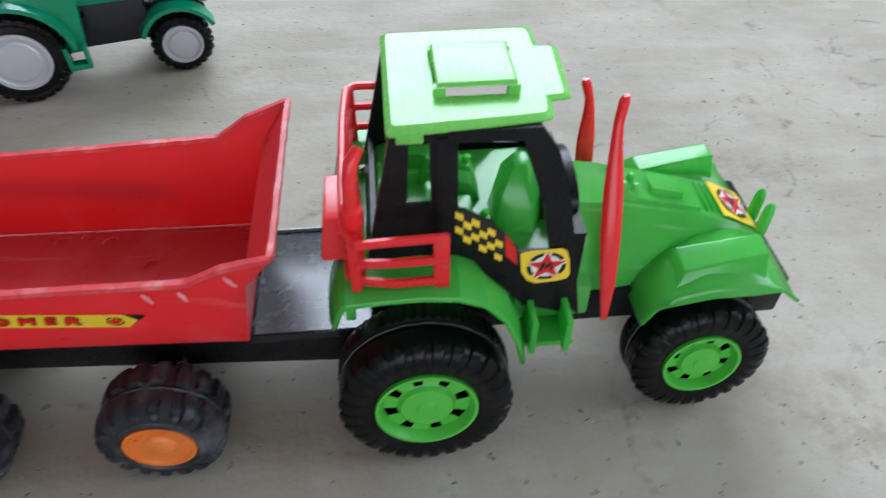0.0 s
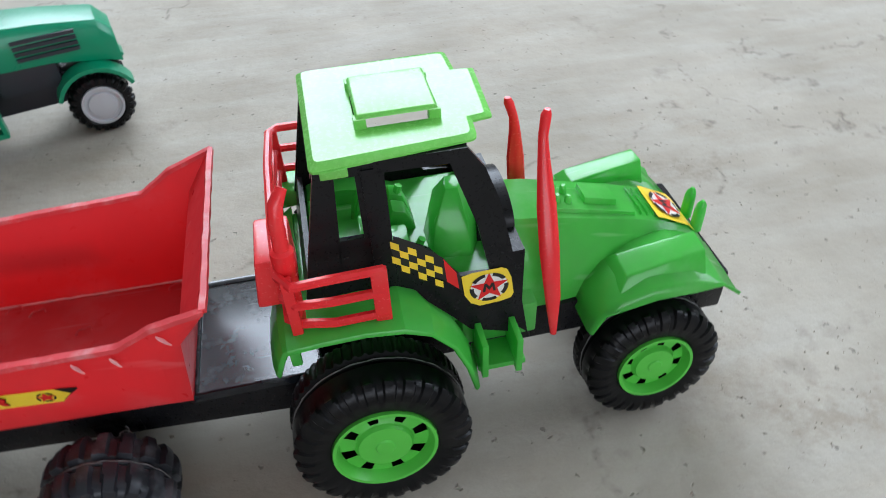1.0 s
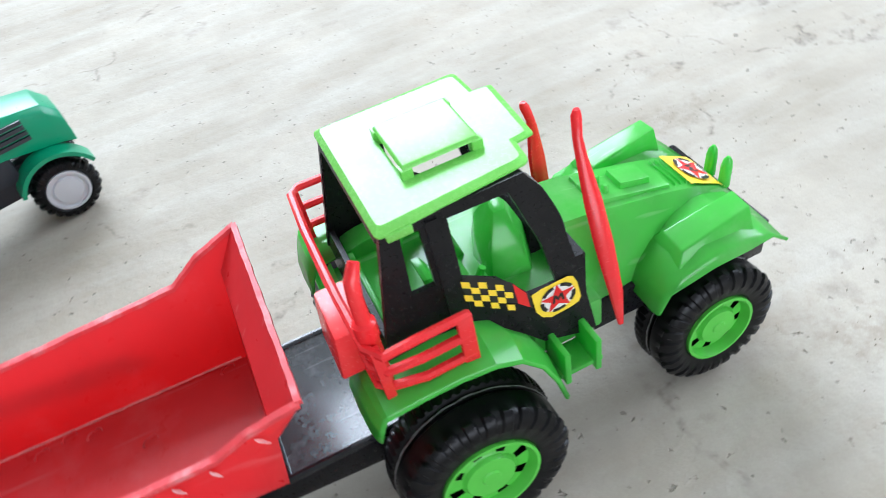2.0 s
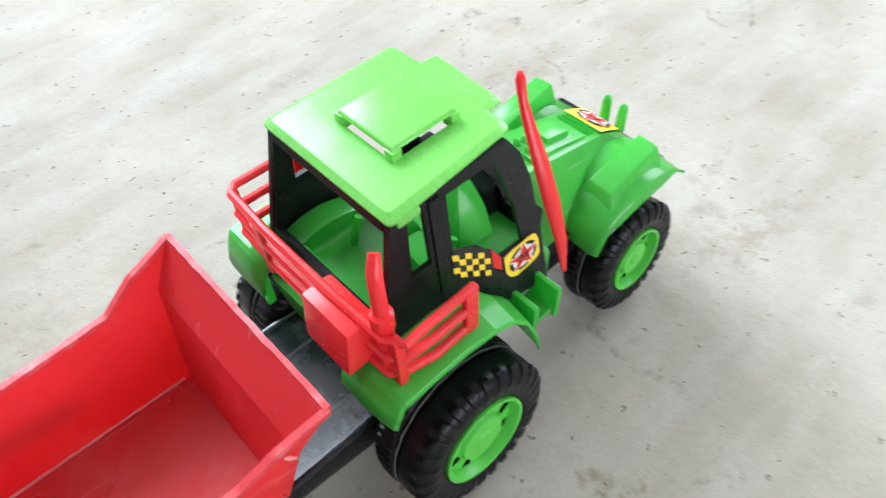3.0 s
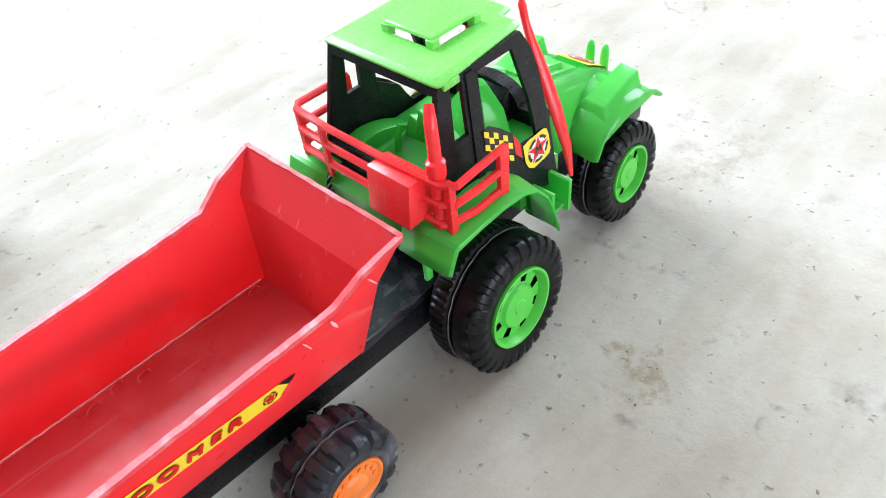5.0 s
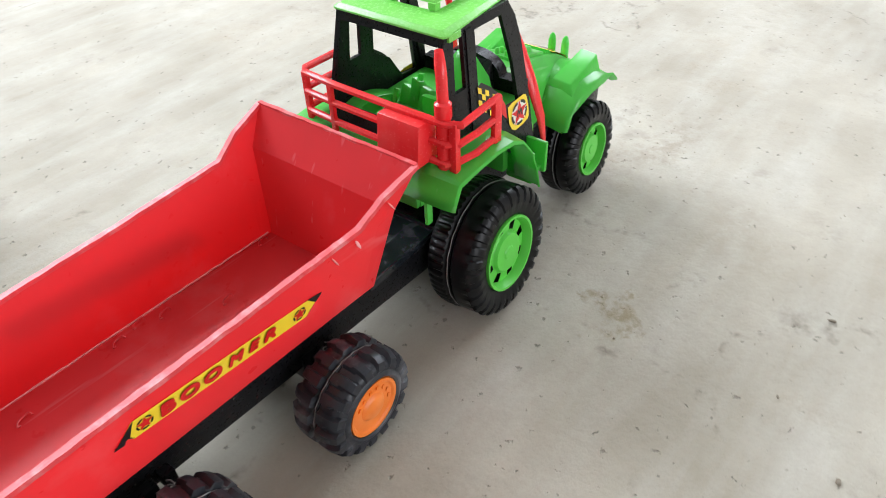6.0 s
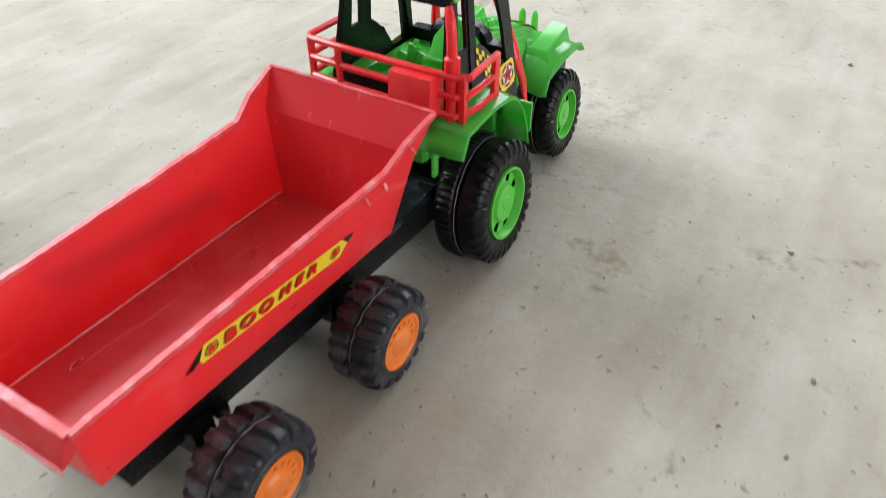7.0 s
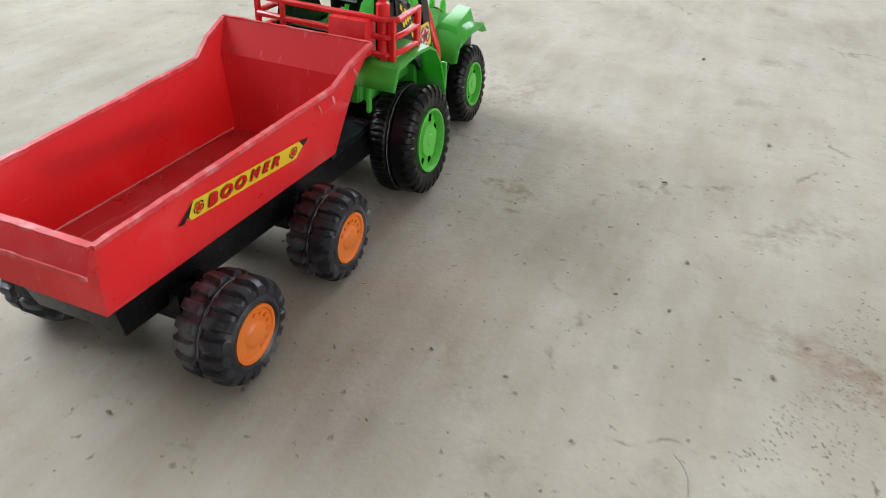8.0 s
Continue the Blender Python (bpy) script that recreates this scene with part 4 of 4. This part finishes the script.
def star(r, cx=0, cy=0, sx=1.0, sy=1.0, inner=0.42):
    return [(cx + sx * (r if k % 2 == 0 else r * inner) * math.sin(math.pi * k / 5), cy + sy * (r if k % 2 == 0 else r * inner) * math.cos(math.pi * k / 5)) for k in range(10)]


def star_badge(parent, place, cx, cy, r, sx=1.0, disc=True, letter=True):
    """A red five-pointed star in a broken black ring; on the larger badges over a white disc."""
    if disc:
        bm = bmesh.new()
        flat(bm, [(cx + sx * r * math.cos(a), cy + r * math.sin(a)) for a in (2 * math.pi * k / 24 for k in range(24))], place, 0.00015)
        part("disc", bm, WHITE_INK, parent, smooth=False)
    bm = bmesh.new()
    for k in range(5):
        a = math.pi / 2 + 2 * math.pi * k / 5
        flat(bm, [(cx + sx * u, cy + v) for u, v in ring_piece(r * 0.82, r * 1.05, a + 0.22, a + 2 * math.pi / 5 - 0.22)], place, 0.00025)
    part("broken_ring", bm, INK, parent, smooth=False)
    bm = bmesh.new()
    flat(bm, star(r * 1.08, cx, cy, sx), place, 0.00035)
    part("star", bm, RED_INK, parent, smooth=False)
    if letter:
        bm = bmesh.new()
        m = [(-0.36, -0.30), (-0.22, -0.30), (-0.16, 0.06), (0.0, -0.22), (0.16, 0.06), (0.22, -0.30), (0.36, -0.30), (0.26, 0.32), (0.12, 0.32), (0.0, 0.08), (-0.12, 0.32), (-0.26, 0.32)]
        flat(bm, [(cx + sx * r * u, cy + r * v) for u, v in m], place, 0.00045)
        part("letter", bm, INK, parent, smooth=False)


def lettering(text, size, parent, place, mat, name="lettering", stretch=1.0, lean=0.0, bold=0.0):
    c = bpy.data.curves.new(name, "FONT")
    c.body, c.size, c.align_x, c.align_y, c.resolution_u, c.shear = text, size, "CENTER", "CENTER", 3, lean
    ob = new(name, c)
    bpy.context.view_layer.update()
    flat_me = bpy.data.meshes.new_from_object(ob.evaluated_get(bpy.context.evaluated_depsgraph_get()))
    bpy.data.objects.remove(ob)
    verts, faces = [], []
    shifts = [(0, 0)] + ([(math.cos(a) * bold, math.sin(a) * bold) for a in (math.pi / 4 * k for k in range(8))] if bold else [])
    for i, (du, dv) in enumerate(shifts):
        n = len(verts)
        verts += [place(v.co.x * stretch + du, v.co.y + dv, 0.0007 + 0.00002 * i) for v in flat_me.vertices]
        faces += [[n + k for k in p.vertices] for p in flat_me.polygons]
    me = bpy.data.meshes.new(name)
    me.from_pydata(verts, [], faces)
    me.materials.clear()
    me.materials.append(mat)
    ob = new(name, me)
    ob.parent = parent
    return ob


def door_stickers(s):
    def place(x, z, up):
        return Vector((x, s * (0.0400 - (z - 0.062) * 0.075 + 0.0004 + up), z))
    bm = bmesh.new()
    flat(bm, [(0.0134, 0.1215), (0.0172, 0.1230), (0.0250, 0.1175), (0.0330, 0.1100), (0.0395, 0.0993), (0.0400, 0.0915), (0.0336, 0.0985), (0.0249, 0.1042), (0.0153, 0.1110)], place, 0.0)
    stripe = part("stripe", bm, INK, tractor, "yellow and black chequered sticker", smooth=False)
    for i in range(6):
        for j in range(4):
            if (i + j) % 2:
                continue
            x = 0.0140 + i * 0.0031
            z = 0.1218 - j * 0.0034 - max(0, x - 0.0155) * 0.80
            if i == 0 and j == 3:
                continue
            bm = bmesh.new()
            flat(bm, [(x, z), (x + 0.0031, z - 0.0020), (x + 0.0031, z - 0.0052), (x, z - 0.0032)], place, 0.0002)
            part("square", bm, YELLOW, stripe, smooth=False)
    bm = bmesh.new()
    flat(bm, [(0.0332, 0.1095), (0.0380, 0.1015), (0.0388, 0.0930), (0.0341, 0.0980)], place, 0.0002)
    part("red_band", bm, RED_INK, stripe, smooth=False)
    bm = bmesh.new()
    flat(bm, [(0.0398, 0.0990), (0.0440, 0.1000), (0.0560, 0.1003), (0.0583, 0.0990), (0.0600, 0.0945), (0.0610, 0.0860), (0.0600, 0.0838), (0.0560, 0.0828), (0.0470, 0.0822), (0.0432, 0.0845), (0.0408, 0.0890)], place, 0.0003)
    badge = part("badge", bm, YELLOW, tractor, "yellow sticker with a red star", smooth=False)
    star_badge(badge, lambda u, v, up: place(u, v, up + 0.0003), 0.0508, 0.0915, 0.0068, 1.12)


def hood_sticker():
    def place(x, y, up):
        z = float(np.interp(x, (0.120, 0.138, 0.152, 0.162), (0.0917, 0.0862, 0.0787, 0.0682)))
        return Vector((x, y, z + 0.0006 + up))
    bm = bmesh.new()
    cols = [[bm.verts.new(place(x, y, 0.0)) for y in (-0.0118, 0.0, 0.0118)] for x in (0.1360, 0.1380, 0.1450, 0.1520, 0.1560)]
    for a, b in zip(cols, cols[1:]):
        for k in range(2):
            bm.faces.new((a[k], a[k + 1], b[k + 1], b[k]))
    badge = part("badge", bm, YELLOW, tractor, "yellow hood sticker with a red star", smooth=False)
    star_badge(badge, lambda u, v, up: place(0.1452 - v * 0.8, u, up + 0.0006), 0.0, 0.0, 0.0088)


def side_sticker(s):
    x0, z0, x1, z1 = -0.2070, 0.0830, -0.1090, 0.0760
    d = Vector((x1 - x0, 0, z1 - z0)).normalized()
    def place(u, v, up):
        x, z = (x0 + x1) / 2 + d.x * u * -s - d.z * v, (z0 + z1) / 2 + d.z * u * -s + d.x * v
        return Vector((x + 0.15, wall_y(x, z, s) + s * (0.0004 + up), z))
    h, w = 0.0052, 0.0490
    bm = bmesh.new()
    top = [(-w + 0.008 + i * (2 * w - 0.016) / 10, h) for i in range(11)]
    mid = [(u, 0) for u, v in top]
    low = [(u, -h) for u, v in top]
    grid = [[bm.verts.new(place(u, v, 0)) for u, v in row] for row in (low, mid, top)]
    for a, b in zip(grid, grid[1:]):
        for k in range(10):
            bm.faces.new((a[k], a[k + 1], b[k + 1], b[k]))
    flat(bm, [(w - 0.008, -h), (w - 0.0035, 0.0008), (w - 0.008, h)], place, 0)
    flat(bm, [(-w + 0.008, h), (-w + 0.0035, -0.0008), (-w + 0.008, -h)], place, 0)
    st = part("sticker", bm, YELLOW, trailer, "yellow sticker with red lettering and black tips", smooth=False)
    for k in (1, -1):
        bm = bmesh.new()
        flat(bm, [(k * (w - 0.0085), -h - 0.0002), (k * (w - 0.0065), -h * 0.5), (k * (w - 0.0005), k * 0.0034), (k * w, k * 0.0048), (k * (w - 0.004), k * 0.0052), (k * (w - 0.0085), h + 0.0002), (k * (w - 0.0035), k * 0.0008)], place, 0.0001)
        part("tip", bm, INK, st, smooth=False)
        star_badge(st, place, k * (w - 0.0125), 0.0, 0.0033, 1.0, False, False)
    # each letter of the name with its dark edge, shrinking towards the end
    for ch, u, v, size, wide, lean in (("B", -0.0275, 0.0000, 0.0088, 1.25, 0.05), ("O", -0.0180, 0.0000, 0.0086, 1.20, 0.05), ("O", -0.0078, 0.0002, 0.0084, 1.20, 0.08), ("M", 0.0028, 0.0006, 0.0077, 1.10, 0.22), ("E", 0.0115, 0.0008, 0.0075, 1.20, 0.22), ("R", 0.0198, 0.0006, 0.0078, 1.35, 0.22)):
        lettering(ch, size, st, lambda a, b, up, u=u, v=v: place(a + u + 0.0001, b + v - 0.0002, up - 0.0002), INK, stretch=wide, lean=lean, bold=size * 0.16 - 0.00068)
        lettering(ch, size, st, lambda a, b, up, u=u, v=v: place(a + u, b + v, up), RED_INK, stretch=wide, lean=lean, bold=size * 0.16 - 0.00072)


for side in (-1, 1):
    door_stickers(side)
    side_sticker(side)
hood_sticker()


# ---- the emerald tractor and its charcoal cart behind ----
FAR_SHIFT = -0.225
far_tractor = thing("toy_tractor", "emerald green toy tractor with silver-grey wheels", "toy tractor", pose(-0.052 + FAR_SHIFT, 0.281, 0, 0, 0, 15))


def build_far_tractor(T):
    wheels(T, [(0, -0.0250), (0, 0.0350)], 0.0335, 0.022, 0.0215, 26, 0.0016, TYRE, SILVER, "plain", True, 5, label="silver-grey wheel disc")
    wheels(T, [(0.112, -0.0200), (0.112, 0.0300)], 0.0228, 0.017, 0.0150, 22, 0.0013, TYRE, SILVER, "plain", True, 9, label="silver-grey wheel disc")
    bm = bmesh.new()
    add_box(bm, -0.030, 0.125, -0.006, 0.016, 0.022, 0.046)
    add_box(bm, 0.050, 0.092, -0.016, 0.026, 0.040, 0.066)
    part("chassis", bm, CHARCOAL, T, bevel=0.001)
    for x, z, y0, y1 in ((0, 0.0335, -0.028, 0.038), (0.112, 0.0228, -0.022, 0.032)):
        bm = bmesh.new()
        add_tube(bm, [(x, y0, z), (x, y1, z)], 0.003, 10)
        part("axle", bm, CHARCOAL, T)
    bm = bmesh.new()
    secs = [[bm.verts.new((x, y, z)) for y, z in ((-w + 0.005, z0), (-w + 0.005, z1 - 0.006), (-w + 0.009, z1), (w + 0.001, z1), (w + 0.005, z1 - 0.006), (w + 0.005, z0))] for x, w, z0, z1 in ((0.046, 0.024, 0.060, 0.090), (0.090, 0.022, 0.058, 0.086), (0.128, 0.020, 0.050, 0.080), (0.137, 0.018, 0.046, 0.070))]
    for a, b in zip(secs, secs[1:]):
        for k in range(6):
            bm.faces.new((a[k], a[(k + 1) % 6], b[(k + 1) % 6], b[k]))
    bm.faces.new(secs[0])
    bm.faces.new(secs[-1])
    part("hood", bm, EMERALD, T, bevel=0.001)
    for k in range(4):
        bm = bmesh.new()
        add_box(bm, 0.070, 0.112, -0.0192, -0.0172, 0.0645 + 0.0042 * k, 0.0670 + 0.0042 * k)
        part("louvre", bm, CHARCOAL, T)
    # lower cab, steps and mudguards
    bm = bmesh.new()
    add_hull(bm, [(0.016, -0.028, 0.030), (0.044, -0.028, 0.030), (0.044, 0.038, 0.030), (0.016, 0.038, 0.030), (0.000, -0.026, 0.074), (0.050, -0.026, 0.074), (0.050, 0.036, 0.074), (0.000, 0.036, 0.074)])
    part("cab_base", bm, EMERALD, T, bevel=0.0015)
    bm = bmesh.new()
    add_box(bm, 0.030, 0.046, -0.036, -0.027, 0.020, 0.024)
    add_box(bm, 0.030, 0.033, -0.036, -0.027, 0.022, 0.038)
    add_box(bm, 0.043, 0.046, -0.036, -0.027, 0.022, 0.038)
    part("step", bm, EMERALD, T, bevel=0.0008)
    for x, r, y0, y1, a0, a1 in ((0, 0.0375, -0.037, -0.010, 5, 175), (0, 0.0375, 0.020, 0.047, 5, 175), (0.112, 0.0268, -0.029, -0.012, 25, 160), (0.112, 0.0268, 0.022, 0.039, 25, 160)):
        bm = bmesh.new()
        z = 0.0335 if x == 0 else 0.0228
        arcs = [[bm.verts.new((x + rr * math.cos(a), y, z + rr * math.sin(a))) for a in (radians(a0 + (a1 - a0) * k / 16) for k in range(17))] for rr, y in ((r, y0), (r, y1), (r + 0.003, y1), (r + 0.003, y0))]
        for i in range(4):
            for k in range(16):
                bm.faces.new((arcs[i][k], arcs[i][k + 1], arcs[(i + 1) % 4][k + 1], arcs[(i + 1) % 4][k]))
        bm.faces.new([a[0] for a in arcs])
        bm.faces.new([a[-1] for a in arcs][::-1])
        part("mudguard", bm, EMERALD, T)
    bm = bmesh.new()
    for x, y in ((0.002, -0.025), (0.046, -0.025), (0.002, 0.035), (0.046, 0.035)):
        add_box(bm, x - 0.002, x + 0.002, y - 0.002, y + 0.002, 0.072, 0.118)
    add_box(bm, -0.002, 0.050, -0.028, 0.038, 0.116, 0.119)
    part("cab_frame", bm, CHARCOAL, T, bevel=0.0006)
    bm = bmesh.new()
    add_box(bm, -0.006, 0.056, -0.031, 0.041, 0.1192, 0.125)
    part("roof", bm, EMERALD, T, bevel=0.002)
    bm = bmesh.new()
    add_tube(bm, [(-0.028, 0.004, 0.036), (-0.060, -0.002, 0.036)], 0.003, 8)
    part("tow_bar", bm, CHARCOAL, T)


build_far_tractor(far_tractor)
far_cart = thing("toy_trailer", "charcoal ribbed plastic toy cart with white lettering", "toy trailer", pose(-0.190 + FAR_SHIFT, 0.285, 0, 0, 0, 3))


def build_far_cart(T):
    wheels(T, [(-0.012, -0.0280), (-0.012, 0.0280)], 0.0225, 0.015, 0.0145, 24, 0.0010, TYRE, SILVER, "spokes", True, 9, label="silver-grey wheel with dark openings")
    bm = bmesh.new()
    add_box(bm, -0.060, 0.066, -0.037, 0.037, 0.046, 0.100)
    part("box", bm, CHARCOAL, T, bevel=0.001)
    for z in (0.050, 0.0545, 0.059, 0.0635, 0.068, 0.0725, 0.077, 0.0815, 0.086, 0.0905):
        for x0, x1 in ((-0.058, -0.034), (0.040, 0.064)) if 0.060 < z < 0.079 else ((-0.058, 0.064),):
            bm = bmesh.new()
            add_box(bm, x0, x1, -0.0388, -0.0368, z, z + 0.0022)
            part("rib", bm, CHARCOAL, T)
    bm = bmesh.new()
    add_box(bm, -0.033, 0.039, -0.0384, -0.0368, 0.0600, 0.0780)
    panel = part("name_panel", bm, CHARCOAL, T)
    lettering("JAI", 0.0135, panel, lambda u, v, up: Vector((-0.0155 + u, -0.0385 - up, 0.0675 + v)), WHITE_INK, stretch=1.25, bold=0.0004)
    lettering("JAWAN", 0.0068, panel, lambda u, v, up: Vector((0.0180 + u, -0.0385 - up, 0.0715 + v)), WHITE_INK, stretch=1.5, bold=0.0002)
    lettering("KISAN", 0.0068, panel, lambda u, v, up: Vector((0.0185 + u, -0.0385 - up, 0.0650 + v)), WHITE_INK, stretch=1.6, bold=0.0002)
    for x in (-0.055, 0.056):
        bm = bmesh.new()
        add_box(bm, x - 0.006, x + 0.006, -0.0375, -0.033, 0.040, 0.047)
        part("foot", bm, CHARCOAL, T, bevel=0.0006)
    for x in (-0.030, 0.008):
        bm = bmesh.new()
        add_hull(bm, [(x - 0.002, -0.024, 0.028), (x + 0.002, -0.024, 0.028), (x + 0.002, 0.024, 0.028), (x - 0.002, 0.024, 0.028), (x - 0.006, -0.028, 0.047), (x + 0.006, -0.028, 0.047), (x + 0.006, 0.028, 0.047), (x - 0.006, 0.028, 0.047)])
        part("bracket", bm, CHARCOAL, T, bevel=0.0006)
    bm = bmesh.new()
    add_box(bm, -0.032, 0.010, -0.012, 0.012, 0.030, 0.047)
    add_tube(bm, [(-0.012, -0.030, 0.0225), (-0.012, 0.030, 0.0225)], 0.0028, 10)
    part("axle", bm, CHARCOAL, T)
    bm = bmesh.new()
    add_hull(bm, [(0.064, -0.012, 0.050), (0.110, -0.008, 0.038), (0.110, 0.002, 0.038), (0.064, 0.012, 0.050), (0.064, -0.012, 0.058), (0.110, -0.008, 0.044), (0.110, 0.002, 0.044), (0.064, 0.012, 0.058)])
    part("tow_bar", bm, CHARCOAL, T, bevel=0.0008)


build_far_cart(far_cart)


# ---- grit on the floor ----
def grit():
    rng = random.Random(7)
    verts, faces = [], []

    def crumb(x, y, r, tall=0.35):
        n = len(verts)
        turn = rng.uniform(0, 6.28)
        for k in range(6):
            a = turn + 2 * math.pi * k / 6
            q = r * rng.uniform(0.5, 1.5)
            verts.append((x + q * math.cos(a) * 1.5, y + q * math.sin(a), -0.0012))
        verts.append((x + r * 0.2, y, r * tall))
        faces.extend((n + k, n + (k + 1) % 6, n + 6) for k in range(6))

    for i in range(430):
        x, y = (rng.uniform(-0.45, 0.45), rng.uniform(-0.55, 0.55)) if i < 300 else (rng.uniform(-1.2, 1.4), rng.uniform(-0.8, 1.4))
        if i % 7 == 0:
            x, y = 0.24 + rng.gauss(0, 0.06), 0.05 + rng.gauss(0, 0.10)
        crumb(x, y, rng.uniform(0.0002, 0.0006) * (2.2 if rng.random() < 0.06 else 1))
    # crumbling lines of dirt
    for x0, y0, x1, y1, spread, count in ((-0.015, -0.352, -0.085, -0.333, 0.010, 150), (-0.085, -0.333, -0.165, -0.285, 0.005, 130), (-0.075, -0.345, -0.150, -0.325, 0.006, 110), (0.200, -0.090, 0.260, -0.030, 0.012, 30), (0.215, 0.150, 0.260, 0.110, 0.012, 25)):
        for k in range(count):
            u = rng.random()
            crumb(x0 + (x1 - x0) * u + rng.gauss(0, spread), y0 + (y1 - y0) * u + rng.gauss(0, spread), rng.uniform(0.0002, 0.0006), 0.3)
    me = bpy.data.meshes.new("grit")
    me.from_pydata(verts, [], faces)
    me.materials.append(SPECK)
    tagged(new("grit", me), "dark grit and crumbs lying on the concrete", "grit", kind="stuff")


grit()


def pebbles():
    """Single small stones that lie on the floor."""
    rng = random.Random(11)
    for x, y, r in ((-0.064, -0.244, 0.0015), (0.091, -0.220, 0.0020), (-0.154, -0.176, 0.0013), (-0.151, -0.135, 0.0012), (-0.062, -0.213, 0.0012), (-0.096, -0.300, 0.0016), (0.022, -0.212, 0.0011), (-0.010, -0.248, 0.0019),
                    (0.200, -0.291, 0.0022), (0.401, -0.219, 0.0024), (-0.253, -0.019, 0.0014), (-0.208, -0.127, 0.0010), (-0.180, -0.216, 0.0011)):
        bm = bmesh.new()
        bmesh.ops.create_icosphere(bm, subdivisions=2, radius=1.0)
        shift = Vector((rng.uniform(0, 9), rng.uniform(0, 9), 0))
        for v in bm.verts:
            k = 0.9 + 0.5 * noise.noise(v.co * 1.3 + shift)
            v.co = Vector((v.co.x * r * 1.25, v.co.y * r * 0.7, v.co.z * r * 0.4)) * k
        ob = new("pebble", finish("pebble", bm, SPECK, True))
        ob.matrix_basis = pose(x, y, r * 0.25, 0, 0, rng.uniform(0, 180))
        tagged(ob, "small dark pebble lying on the concrete floor", "pebble", "pebbles on the floor")


pebbles()


def thread():
    bm = bmesh.new()
    pts = [(-0.195 + 0.007 * k + 0.002 * math.sin(k * 0.9), -0.268 + 0.003 * k - 0.006 * math.sin(k * 0.6), 0.0001) for k in range(5)]
    add_tube(bm, pts, 0.00010, 5)
    tagged(new("thread", finish("thread", bm, INK, True)), "thin dark thread curled on the concrete floor", "thread")


thread()
